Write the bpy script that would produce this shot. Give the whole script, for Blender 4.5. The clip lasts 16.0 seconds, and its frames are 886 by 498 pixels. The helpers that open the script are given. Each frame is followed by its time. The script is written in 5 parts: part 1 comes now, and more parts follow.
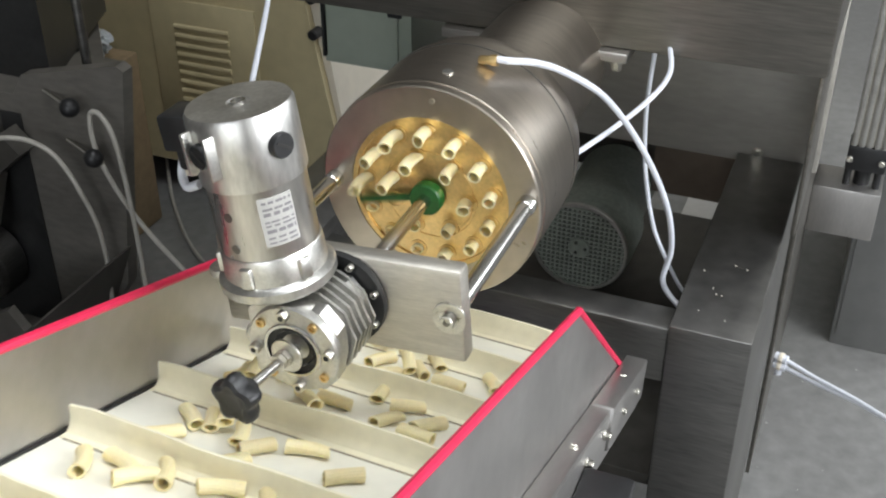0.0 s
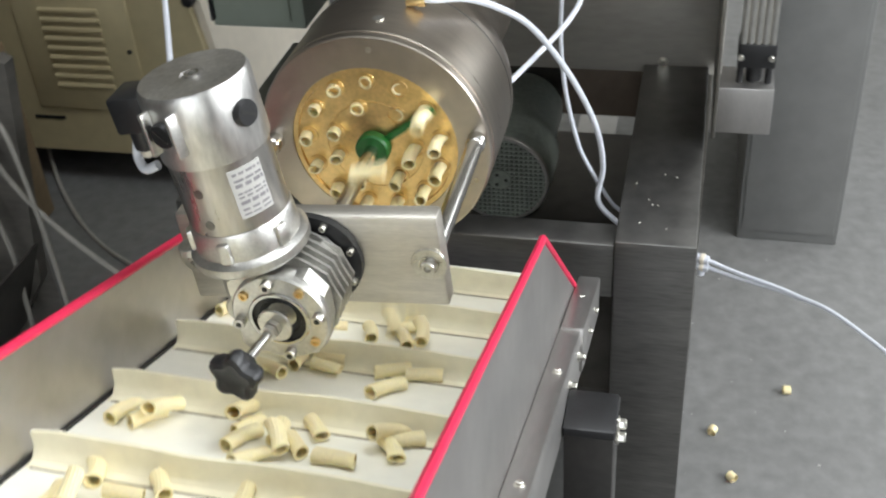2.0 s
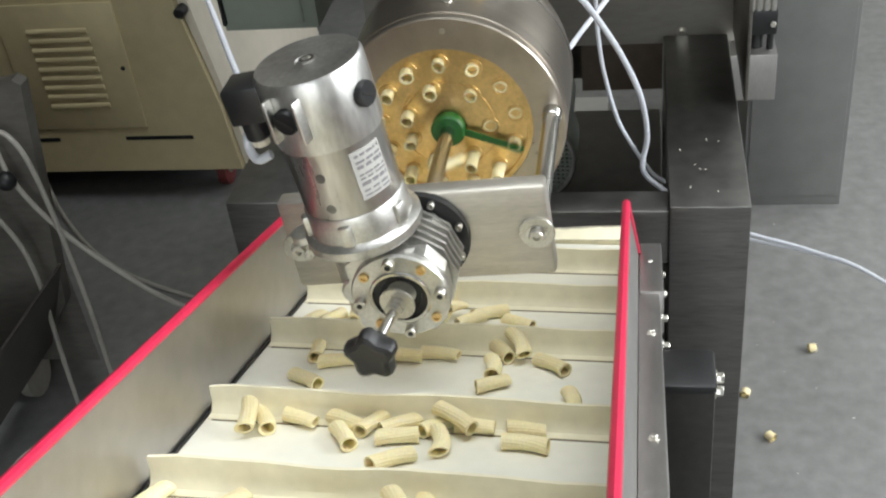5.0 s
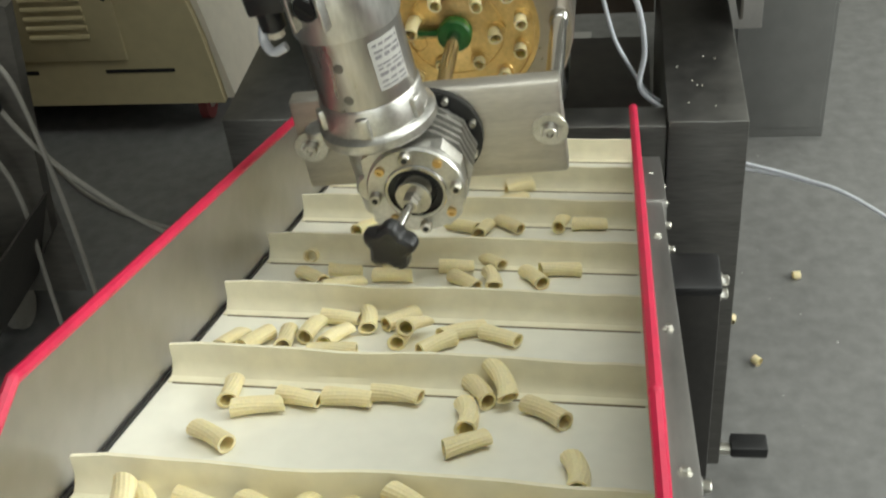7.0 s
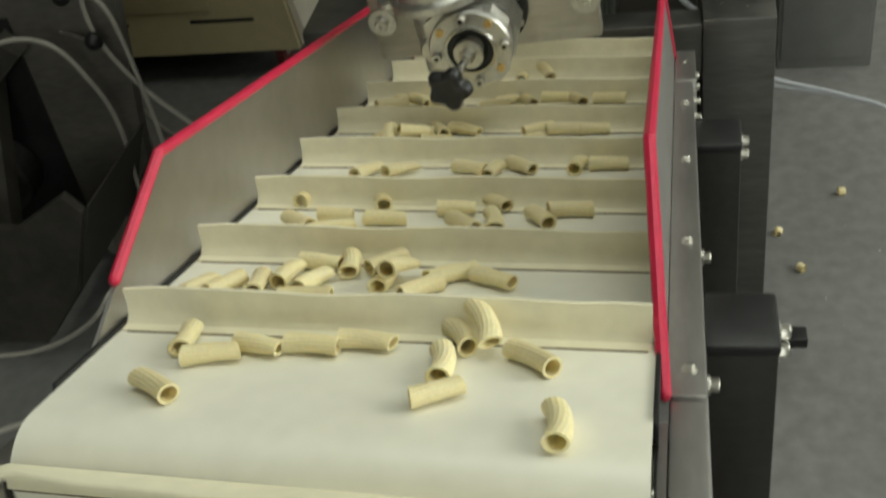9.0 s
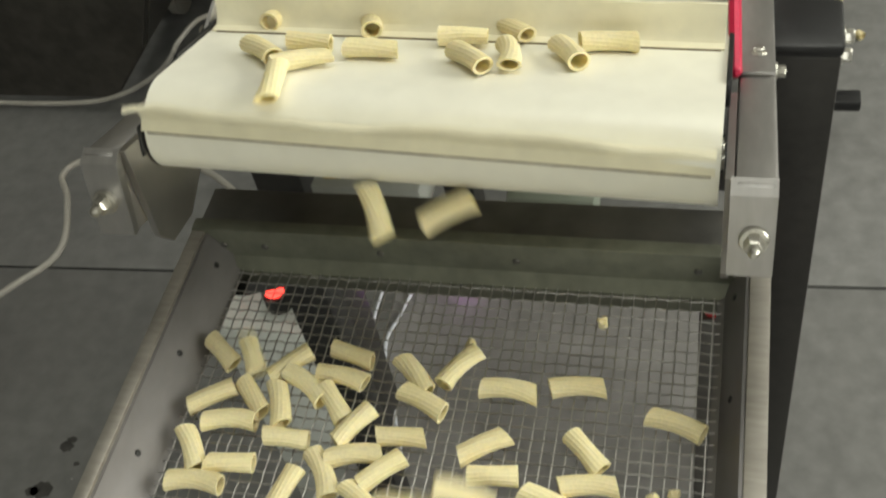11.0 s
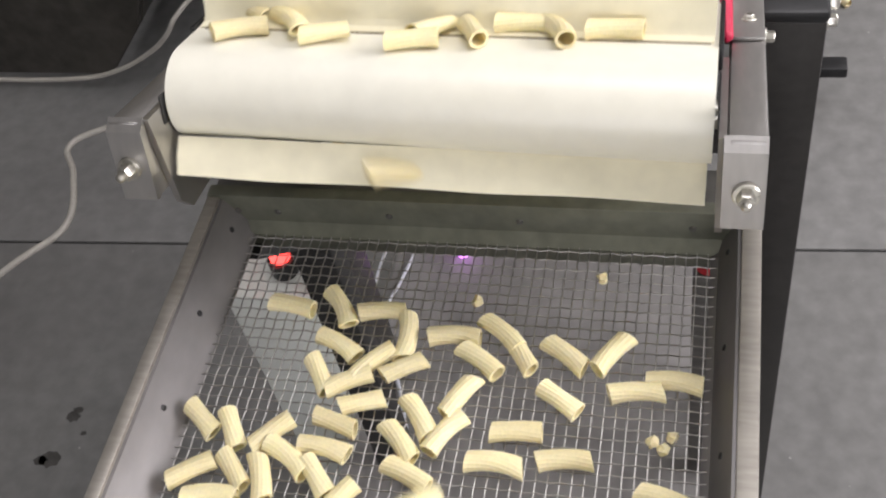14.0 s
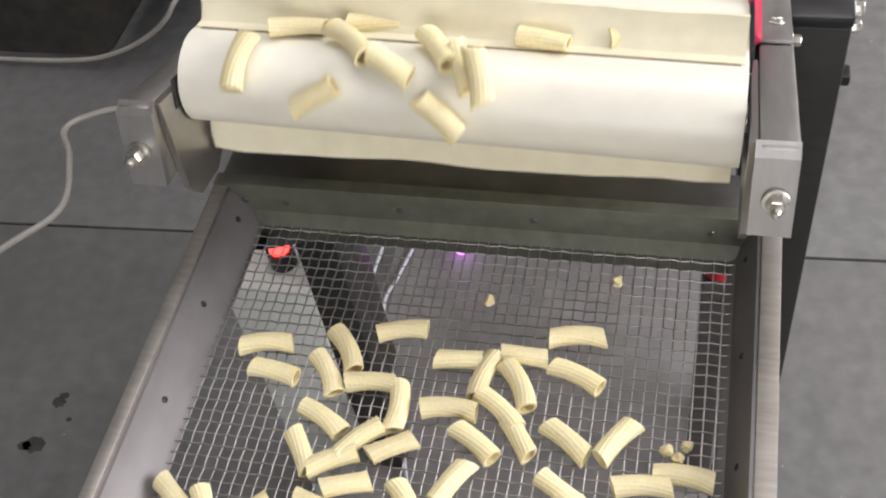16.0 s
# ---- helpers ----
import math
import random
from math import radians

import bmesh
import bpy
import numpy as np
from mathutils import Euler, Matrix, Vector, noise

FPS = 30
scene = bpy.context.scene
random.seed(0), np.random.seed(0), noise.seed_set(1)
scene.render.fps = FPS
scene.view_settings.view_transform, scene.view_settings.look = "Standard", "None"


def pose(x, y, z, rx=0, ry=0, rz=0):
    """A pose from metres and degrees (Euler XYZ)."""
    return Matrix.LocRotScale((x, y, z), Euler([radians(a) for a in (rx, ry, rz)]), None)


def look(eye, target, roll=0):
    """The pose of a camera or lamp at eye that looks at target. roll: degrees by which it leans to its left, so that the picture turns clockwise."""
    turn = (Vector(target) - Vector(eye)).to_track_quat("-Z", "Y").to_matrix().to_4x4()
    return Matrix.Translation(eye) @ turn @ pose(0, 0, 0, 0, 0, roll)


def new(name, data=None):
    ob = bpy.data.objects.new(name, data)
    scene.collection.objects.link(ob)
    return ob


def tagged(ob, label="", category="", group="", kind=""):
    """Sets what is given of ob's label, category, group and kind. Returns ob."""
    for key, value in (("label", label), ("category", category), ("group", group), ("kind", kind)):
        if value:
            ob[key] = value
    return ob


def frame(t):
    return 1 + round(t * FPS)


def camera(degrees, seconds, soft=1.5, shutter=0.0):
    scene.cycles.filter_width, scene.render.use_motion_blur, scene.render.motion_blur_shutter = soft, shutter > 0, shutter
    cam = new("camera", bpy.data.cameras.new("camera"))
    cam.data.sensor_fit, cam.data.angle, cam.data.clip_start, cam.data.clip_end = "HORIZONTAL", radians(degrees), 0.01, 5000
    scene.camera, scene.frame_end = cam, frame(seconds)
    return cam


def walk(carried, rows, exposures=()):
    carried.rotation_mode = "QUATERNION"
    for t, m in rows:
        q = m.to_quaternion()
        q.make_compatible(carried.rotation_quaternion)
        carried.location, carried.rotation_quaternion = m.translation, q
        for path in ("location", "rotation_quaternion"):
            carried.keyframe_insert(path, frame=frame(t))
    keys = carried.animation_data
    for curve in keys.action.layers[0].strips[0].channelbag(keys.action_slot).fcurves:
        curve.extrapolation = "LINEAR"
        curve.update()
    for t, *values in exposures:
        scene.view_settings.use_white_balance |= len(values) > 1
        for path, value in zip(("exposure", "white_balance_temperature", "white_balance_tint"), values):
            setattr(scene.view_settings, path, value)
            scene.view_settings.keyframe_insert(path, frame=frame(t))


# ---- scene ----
cam = camera(43.2, 16.0, 2.1, 0.7)
PATH = [
    (0, (0.386, -0.053, 1.622), (-0.251, 1.511, 0.55), 0.0),
    (0.5, (0.386, -0.054, 1.621), (-0.238, 1.504, 0.533), -0.2),
    (1, (0.374, -0.058, 1.62), (-0.201, 1.497, 0.502), -1.0),
    (1.5, (0.35, -0.069, 1.626), (-0.184, 1.505, 0.513), -1.6),
    (2, (0.309, -0.075, 1.622), (-0.111, 1.5, 0.464), -4.2),
    (2.5, (0.254, -0.08, 1.63), (-0.116, 1.514, 0.48), -6.0),
    (3, (0.223, -0.091, 1.636), (-0.134, 1.531, 0.522), -4.5),
    (5.3, (0.183, -0.136, 1.617), (-0.167, 1.448, 0.447), -7.6),
    (5.5, (0.179, -0.143, 1.615), (-0.171, 1.436, 0.438), -7.3),
    (6, (0.161, -0.144, 1.609), (-0.19, 1.411, 0.4), -7.0),
    (6.5, (0.156, -0.135, 1.599), (-0.143, 1.425, 0.383), -6.2),
    (7, (0.15, -0.16, 1.587), (-0.148, 1.384, 0.352), -6.7),
    (7.5, (0.159, -0.205, 1.586), (-0.161, 1.321, 0.333), -7.4),
    (8, (0.171, -0.267, 1.587), (-0.171, 1.253, 0.332), -8.3),
    (8.5, (0.184, -0.325, 1.595), (-0.194, 1.207, 0.366), -9.1),
    (9, (0.194, -0.376, 1.593), (-0.228, 1.129, 0.346), -10.4),
    (9.5, (0.193, -0.406, 1.585), (-0.253, 1.002, 0.237), -10.5),
    (10, (0.184, -0.436, 1.582), (-0.298, 0.899, 0.172), -11.0),
    (10.2, (0.182, -0.447, 1.584), (-0.305, 0.868, 0.159), -11.5),
    (12.3, (0.18, -0.493, 1.589), (-0.295, 0.659, 0.025), -15.1),
    (12.5, (0.18, -0.494, 1.591), (-0.285, 0.658, 0.024), -14.6),
    (13, (0.181, -0.501, 1.599), (-0.286, 0.67, 0.047), -14.5),
    (13.5, (0.181, -0.499, 1.6), (-0.297, 0.684, 0.06), -14.5),
    (14, (0.178, -0.51, 1.611), (-0.287, 0.695, 0.084), -13.7),
    (14.5, (0.176, -0.508, 1.607), (-0.271, 0.702, 0.078), -12.1),
    (15, (0.168, -0.506, 1.607), (-0.244, 0.702, 0.067), -10.1),
    (15.5, (0.157, -0.51, 1.608), (-0.262, 0.702, 0.073), -10.2),
    (16, (0.155, -0.502, 1.601), (-0.283, 0.701, 0.065), -11.0),
]
walk(cam, [(t, look(e, g, r)) for t, e, g, r in PATH], [(0, 0.31, 6250, 9), (3, 0.3, 6250, 8), (5.5, 0.16, 6350, 6), (7, -0.2, 6700, 1), (8, -0.55, 6900, 0), (9, -0.78, 7000, -3), (9.5, -1.0, 7200, -5), (10, -0.85, 7400, -6), (12.3, 0.03, 6700, 15), (16, 0.01, 6550, 17)])

# ---- light ----
world = bpy.data.worlds.new("world")
scene.world = world
world.use_nodes = True
_bg = world.node_tree.nodes["Background"]
_sky = world.node_tree.nodes.new("ShaderNodeTexSky")
_sky.sky_type, _sky.sun_disc = "NISHITA", False
_sky.sun_elevation, _sky.sun_rotation = radians(40), radians(100)
world.node_tree.links.new(_sky.outputs[0], _bg.inputs[0])
_bg.inputs[1].default_value = 0.1


def area_lamp(name, eye, target, sx, sy, watts, colour):
    data = bpy.data.lights.new(name, "AREA")
    data.shape, data.size, data.size_y, data.energy, data.color = "RECTANGLE", sx, sy, watts, colour
    ob = new(name, data)
    ob.matrix_world = look(eye, target)
    return ob


# daylight in the hall's window openings and its strip skylight
area_lamp("window_light", (3.92, 0.4, 2.6), (0, 0.4, 1.6), 3.8, 1.9, 210, (0.985, 0.985, 0.97))
area_lamp("window_light", (3.92, 4.4, 2.6), (0, 3.0, 1.4), 2.4, 1.9, 80, (0.985, 0.985, 0.97))
area_lamp("window_light", (0.4, -3.92, 2.1), (0.4, 0, 2.0), 3.0, 1.9, 62, (0.985, 0.985, 0.97))
area_lamp("skylight_light", (0.6, 0.9, 3.97), (0.6, 0.9, 0), 2.6, 1.2, 52, (0.985, 0.985, 0.97))

# ---- materials ----


def mat(name, colour, rough=0.5, metal=0.0, scale=20.0, vary=0.15, bump=0.0, stretch=(1, 1, 1), vary_rough=0.1, spots=0.0, spot_colour=(0.1, 0.09, 0.07), per_object=0.0, transmission=0.0, fine=6.0):
    """A surface with variation at two scales, grain relief and worn spots."""
    m = bpy.data.materials.new(name)
    m.use_nodes = True
    nt = m.node_tree
    n, ln = nt.nodes, nt.links.new
    bs = n["Principled BSDF"]
    bs.inputs["Metallic"].default_value = metal
    bs.inputs["Transmission Weight"].default_value = transmission
    co = n.new("ShaderNodeTexCoord")
    mp = n.new("ShaderNodeMapping")
    mp.inputs["Scale"].default_value = stretch
    ln(co.outputs["Object"], mp.inputs["Vector"])
    na, nb = n.new("ShaderNodeTexNoise"), n.new("ShaderNodeTexNoise")
    na.inputs["Scale"].default_value, na.inputs["Detail"].default_value = scale, 5
    nb.inputs["Scale"].default_value, nb.inputs["Detail"].default_value = scale * fine, 4
    ln(mp.outputs[0], na.inputs["Vector"]), ln(mp.outputs[0], nb.inputs["Vector"])
    mix = n.new("ShaderNodeMath")
    mix.operation = "MULTIPLY_ADD"
    ln(nb.outputs["Fac"], mix.inputs[0])
    mix.inputs[1].default_value = 0.5
    half = n.new("ShaderNodeMath")
    half.operation = "MULTIPLY"
    half.inputs[1].default_value = 0.5
    ln(na.outputs["Fac"], half.inputs[0])
    ln(half.outputs[0], mix.inputs[2])
    ramp = n.new("ShaderNodeValToRGB")
    c0 = [max(0, c * (1 - vary * 1.6)) for c in colour]
    c1 = [min(1, c * (1 + vary)) for c in colour]
    ramp.color_ramp.elements[0].position, ramp.color_ramp.elements[1].position = 0.3, 0.68
    ramp.color_ramp.elements[0].color, ramp.color_ramp.elements[1].color = (*c0, 1), (*c1, 1)
    ln(mix.outputs[0], ramp.inputs[0])
    out = ramp.outputs[0]
    if spots:
        ns = n.new("ShaderNodeTexNoise")
        ns.inputs["Scale"].default_value, ns.inputs["Detail"].default_value = scale * 0.45, 6
        ln(co.outputs["Object"], ns.inputs["Vector"])
        rs = n.new("ShaderNodeValToRGB")
        rs.color_ramp.elements[0].position, rs.color_ramp.elements[1].position = 0.55, 0.75
        rs.color_ramp.elements[1].color = (spots, spots, spots, 1)
        rs.color_ramp.elements[0].color = (0, 0, 0, 1)
        ln(ns.outputs["Fac"], rs.inputs[0])
        mx = n.new("ShaderNodeMix")
        mx.data_type = "RGBA"
        ln(rs.outputs[0], mx.inputs["Factor"])
        ln(out, mx.inputs[6])
        mx.inputs[7].default_value = (*spot_colour, 1)
        out = mx.outputs[2]
    if per_object:
        oi = n.new("ShaderNodeObjectInfo")
        hs = n.new("ShaderNodeHueSaturation")
        mr = n.new("ShaderNodeMapRange")
        mr.inputs[3].default_value, mr.inputs[4].default_value = 1 - per_object, 1 + per_object * 0.5
        ln(oi.outputs["Random"], mr.inputs[0])
        ln(mr.outputs[0], hs.inputs["Value"])
        ln(out, hs.inputs["Color"])
        out = hs.outputs[0]
    ln(out, bs.inputs["Base Color"])
    mr = n.new("ShaderNodeMapRange")
    mr.inputs[3].default_value, mr.inputs[4].default_value = max(0.03, rough - vary_rough), min(1, rough + vary_rough)
    ln(mix.outputs[0], mr.inputs[0])
    ln(mr.outputs[0], bs.inputs["Roughness"])
    if bump:
        bp = n.new("ShaderNodeBump")
        bp.inputs["Strength"].default_value, bp.inputs["Distance"].default_value = bump, 0.002
        ln(mix.outputs[0], bp.inputs["Height"])
        ln(bp.outputs[0], bs.inputs["Normal"])
    return m


def glow(name, colour, power):
    m = bpy.data.materials.new(name)
    m.use_nodes = True
    bs = m.node_tree.nodes["Principled BSDF"]
    bs.inputs["Base Color"].default_value = (*colour, 1)
    bs.inputs["Emission Color"].default_value, bs.inputs["Emission Strength"].default_value = (*colour, 1), power
    return m


STEEL = mat("brushed_steel", (0.46, 0.44, 0.41), 0.34, 1, 14, 0.12, 0.05, (1, 1, 14), 0.08)
STEEL_X = mat("brushed_sheet_steel", (0.47, 0.455, 0.44), 0.42, 1, 9, 0.07, 0.03, (4, 1, 1), 0.08, 0.3, (0.33, 0.30, 0.26))
HEAD = mat("turned_steel", (0.50, 0.45, 0.39), 0.3, 1, 10, 0.1, 0.05, (1, 10, 1), 0.08)
WIRE = mat("bright_wire", (0.43, 0.415, 0.395), 0.42, 1, 60, 0.2, 0.05)
ROD = mat("ground_steel_rod", (0.62, 0.61, 0.58), 0.2, 1, 30, 0.08, 0.02, (1, 0.2, 1), 0.06)
# stainless steel, with the dark surroundings it reflects put into the base colour
DARKSTEEL = mat("dark_reflecting_stainless", (0.20, 0.195, 0.185), 0.42, 1, 6, 0.2, 0.05, (1, 1, 10), 0.1, 0.2, (0.12, 0.11, 0.10))
DULL = mat("dull_rear_steel", (0.42, 0.40, 0.36), 0.6, 0.55, 5, 0.1, 0.04, (1, 1, 4), 0.08)
PALEBOX = mat("pale_box_paint", (0.62, 0.64, 0.60), 0.5, 0, 6, 0.06, 0.04)
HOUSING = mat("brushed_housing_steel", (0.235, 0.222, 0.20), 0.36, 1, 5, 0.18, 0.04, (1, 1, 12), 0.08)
ALU = mat("cast_aluminium", (0.62, 0.61, 0.58), 0.36, 1, 60, 0.14, 0.12, vary_rough=0.12)
ALU_PLATE = mat("milled_aluminium", (0.60, 0.57, 0.51), 0.46, 1, 18, 0.12, 0.06, (1, 8, 8), 0.1, 0.3, (0.48, 0.45, 0.40))
MOTOR = mat("polished_motor_shell", (0.54, 0.52, 0.49), 0.3, 1, 30, 0.16, 0.08, (1, 1, 0.2), 0.12, 0.35, (0.40, 0.38, 0.34))
BRASS = mat("brass", (0.80, 0.58, 0.27), 0.33, 1, 40, 0.14, 0.05, vary_rough=0.1, spots=0.3, spot_colour=(0.56, 0.42, 0.24))
CAPCAST = mat("dull_cast_cap", (0.58, 0.57, 0.55), 0.38, 1, 40, 0.18, 0.10, (1, 1, 0.3), 0.14, 0.35, (0.44, 0.42, 0.40))
TRAYSTEEL = mat("dull_tray_steel", (0.40, 0.375, 0.335), 0.42, 0.65, 8, 0.14, 0.04, (1, 6, 1), 0.1, 0.3, (0.28, 0.25, 0.21))
# tray rear and inner walls: the tray's steel with their shade in the colour
TRAYBACK = mat("shaded_green_grey_steel", (0.205, 0.21, 0.165), 0.36, 0.6, 12, 0.2, 0.05, vary_rough=0.12, spots=0.3, spot_colour=(0.17, 0.17, 0.13))
TRAYWALL = mat("shaded_inner_wall_steel", (0.20, 0.19, 0.19), 0.45, 0.45, 10, 0.16, 0.04, (1, 0.5, 1), 0.1, 0.3, (0.15, 0.135, 0.12))
# floor grey with the haze below the mesh mixed into the colour
FLOOR_HAZE = mat("hazy_floor_grey", (0.245, 0.235, 0.23), 0.5, 0.1, 5, 0.2, 0.05, spots=0.3, spot_colour=(0.14, 0.13, 0.12))
BELT = mat("white_belt", (0.88, 0.86, 0.745), 0.34, 0, 9, 0.04, 0.03, vary_rough=0.05, spots=0.12, spot_colour=(0.62, 0.55, 0.36))
CLEAT = mat("cream_cleat", (0.87, 0.82, 0.62), 0.5, 0, 12, 0.06, 0.05, spots=0.25, spot_colour=(0.6, 0.5, 0.3))
PASTA = mat("fresh_pasta", (0.91, 0.79, 0.47), 0.52, 0, 90, 0.08, 0.2, vary_rough=0.08, per_object=0.16)
_ps = PASTA.node_tree.nodes["Principled BSDF"].inputs
_ps["Subsurface Weight"].default_value, _ps["Subsurface Scale"].default_value = 0.25, 0.004
_ps["Subsurface Radius"].default_value = (1.0, 0.8, 0.4)
SEAM = mat("dirty_seam", (0.30, 0.25, 0.16), 0.6, 0, 60, 0.4, 0.1)
BROWN = mat("brown_primer", (0.13, 0.10, 0.075), 0.5, 0.1, 6, 0.2, 0.05)
CARD = mat("worn_cardboard", (0.30, 0.22, 0.13), 0.8, 0, 8, 0.15, 0.1)
BAG = mat("crumpled_plastic_film", (0.50, 0.53, 0.55), 0.3, 0, 25, 0.3, 0.3)
YELLOW = mat("yellow_sticker", (0.75, 0.50, 0.03), 0.45, 0, 40, 0.06)
RED = mat("red_rubber_trim", (0.60, 0.018, 0.07), 0.42, 0, 40, 0.12, 0.1)
BLACK = mat("black_plastic", (0.012, 0.012, 0.013), 0.42, 0, 60, 0.3, 0.1)
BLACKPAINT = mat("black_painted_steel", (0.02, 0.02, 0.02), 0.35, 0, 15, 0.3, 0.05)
LEGPAINT = mat("dark_leg_paint", (0.028, 0.026, 0.024), 0.4, 0, 15, 0.25, 0.05)
GREEN = mat("green_plastic", (0.015, 0.12, 0.02), 0.4, 0, 50, 0.2, 0.1)
FAN = mat("dark_green_grey_paint", (0.36, 0.40, 0.35), 0.35, 0, 20, 0.2, 0.08)
BEIGE = mat("beige_cabinet_paint", (0.55, 0.47, 0.28), 0.5, 0, 4, 0.08, 0.05, spots=0.15, spot_colour=(0.3, 0.25, 0.15))
CREAM = mat("cream_paint", (0.72, 0.66, 0.55), 0.5, 0, 4, 0.06, 0.04)
GREYGREEN = mat("grey_green_box_paint", (0.32, 0.36, 0.30), 0.45, 0, 6, 0.06, 0.04)
GREYBOX = mat("grey_cabinet_paint", (0.17, 0.17, 0.165), 0.45, 0, 4, 0.1, 0.04)
DARKMACHINE = mat("dark_machine_steel", (0.095, 0.088, 0.078), 0.5, 0.6, 5, 0.25, 0.08, spots=0.3, spot_colour=(0.06, 0.05, 0.04))
PANELGREY = mat("worn_grey_panel_steel", (0.17, 0.158, 0.14), 0.42, 0.3, 5, 0.2, 0.06, (1, 1, 3), spots=0.3, spot_colour=(0.10, 0.09, 0.075))
DARKRED = mat("worn_dark_red_plastic", (0.16, 0.03, 0.028), 0.5, 0, 40, 0.2, 0.05)
SLAB = mat("grey_painted_floor", (0.188, 0.187, 0.182), 0.44, 0, 1.6, 0.2, 0.15, vary_rough=0.16, spots=0.5, spot_colour=(0.122, 0.115, 0.11), fine=18)
WALLPAINT = mat("hall_wall_paint", (0.30, 0.29, 0.27), 0.8, 0, 1.5, 0.1, 0.1)
CEILPAINT = mat("hall_ceiling_paint", (0.55, 0.55, 0.53), 0.8, 0, 1.5, 0.06, 0.1)
TUBE = mat("white_nylon_tube", (0.62, 0.64, 0.70), 0.3, 0, 30, 0.05, 0.02)
CABLE = mat("grey_white_cable", (0.38, 0.36, 0.32), 0.5, 0, 30, 0.12, 0.05, spots=0.3, spot_colour=(0.25, 0.22, 0.18))
PAPER = mat("printed_label", (0.42, 0.41, 0.39), 0.45, 0, 40, 0.05)
INK = mat("label_ink", (0.20, 0.19, 0.20), 0.5, 0, 40, 0.1)
ZINC = mat("zinc_bolt", (0.66, 0.64, 0.58), 0.3, 1, 80, 0.15, 0.05)
GLASS_RED = glow("red_indicator", (1.0, 0.06, 0.05), 4)
GLOW_VIOLET = glow("violet_indicator", (0.7, 0.2, 1.0), 3)
REDPLASTIC = mat("red_plastic", (0.55, 0.02, 0.03), 0.4, 0, 40, 0.1)
STAIN = mat("dark_oil_stain", (0.065, 0.062, 0.058), 0.45, 0, 40, 0.3)
RUBBER = mat("wheel_rubber", (0.06, 0.055, 0.05), 0.6, 0, 40, 0.2, 0.1)

# ---- mesh tools ----
BASE = {}


def thing(name, base=(0, 0, 0), label="", category="", group="", kind="", m=None):
    ob = new(name)
    ob.empty_display_size = 0.02
    if m is None:
        ob.location = base
        BASE[ob.name] = Vector(base)
    else:
        ob.matrix_world = m
        BASE[ob.name] = Vector((0, 0, 0))
    return tagged(ob, label, category, group, kind)


def mesh_of(name, bm, material, smooth=35):
    me = bpy.data.meshes.new(name)
    bm.normal_update()
    bmesh.ops.recalc_face_normals(bm, faces=bm.faces)
    lim = radians(smooth)
    for f in bm.faces:
        f.smooth = True
    for e in bm.edges:
        e.smooth = len(e.link_faces) == 2 and e.calc_face_angle(0) < lim
    bm.to_mesh(me)
    bm.free()
    me.materials.append(material)
    return me


def part(name, bm, material, parent, label=""):
    base = BASE[parent.name]
    bmesh.ops.translate(bm, verts=bm.verts, vec=-base)
    ob = new(name, mesh_of(name, bm, material))
    ob.parent = parent
    BASE[ob.name] = base
    return tagged(ob, label)


def single(name, bm, material, base, label, category, group="", kind=""):
    bmesh.ops.translate(bm, verts=bm.verts, vec=-Vector(base))
    ob = new(name, mesh_of(name, bm, material))
    ob.location = base
    BASE[ob.name] = Vector(base)
    return tagged(ob, label, category, group, kind)


def box(lo, hi, bevel=0.0, bm=None, m=None):
    out = bm or bmesh.new()
    vs = bmesh.ops.create_cube(out, size=1)["verts"]
    for v in vs:
        v.co = Vector([lo[i] + (v.co[i] + 0.5) * (hi[i] - lo[i]) for i in range(3)])
    if bevel:
        es = list({e for v in vs for e in v.link_edges})
        r = bmesh.ops.bevel(out, geom=es, offset=bevel, segments=2, affect="EDGES", profile=0.5)
        vs = list({v for f in r["faces"] for v in f.verts} | {v for v in vs if v.is_valid})
    if m is not None:
        bmesh.ops.transform(out, matrix=m, verts=vs)
    return out


def frame_to(p0, p1):
    d = Vector(p1) - Vector(p0)
    return Matrix.Translation(p0) @ d.to_track_quat("Z", "Y").to_matrix().to_4x4(), d.length


def lathe(profile, p0, p1, seg=32, bm=None, caps=True):
    """Revolve (radius, along 0..1 or metres) round the line p0 -> p1; along in metres."""
    out = bm or bmesh.new()
    m, _ = frame_to(p0, p1)
    rings = []
    for r, h in profile:
        rings.append([out.verts.new(m @ Vector((r * math.cos(2 * math.pi * i / seg), r * math.sin(2 * math.pi * i / seg), h))) for i in range(seg)])
    for a, b in zip(rings, rings[1:]):
        for i in range(seg):
            out.faces.new((a[i], a[(i + 1) % seg], b[(i + 1) % seg], b[i]))
    if caps:
        out.faces.new(rings[0][::-1]), out.faces.new(rings[-1])
    return out


def cyl(p0, p1, r, seg=24, bm=None, edge=0.0):
    n = (Vector(p1) - Vector(p0)).length
    e = min(edge, r * 0.4, n * 0.3)
    prof = [(r - e, 0), (r, e), (r, n - e), (r - e, n)] if e else [(r, 0), (r, n)]
    return lathe(prof, p0, p1, seg, bm)


def pipe(r_out, r_in, p0, p1, seg=32, edge=0.0):
    n = (Vector(p1) - Vector(p0)).length
    e = edge
    prof = [(r_in, 0), (r_out - e, 0), (r_out, e), (r_out, n - e), (r_out - e, n), (r_in, n), (r_in, 0)]
    return lathe(prof, p0, p1, seg, caps=False)


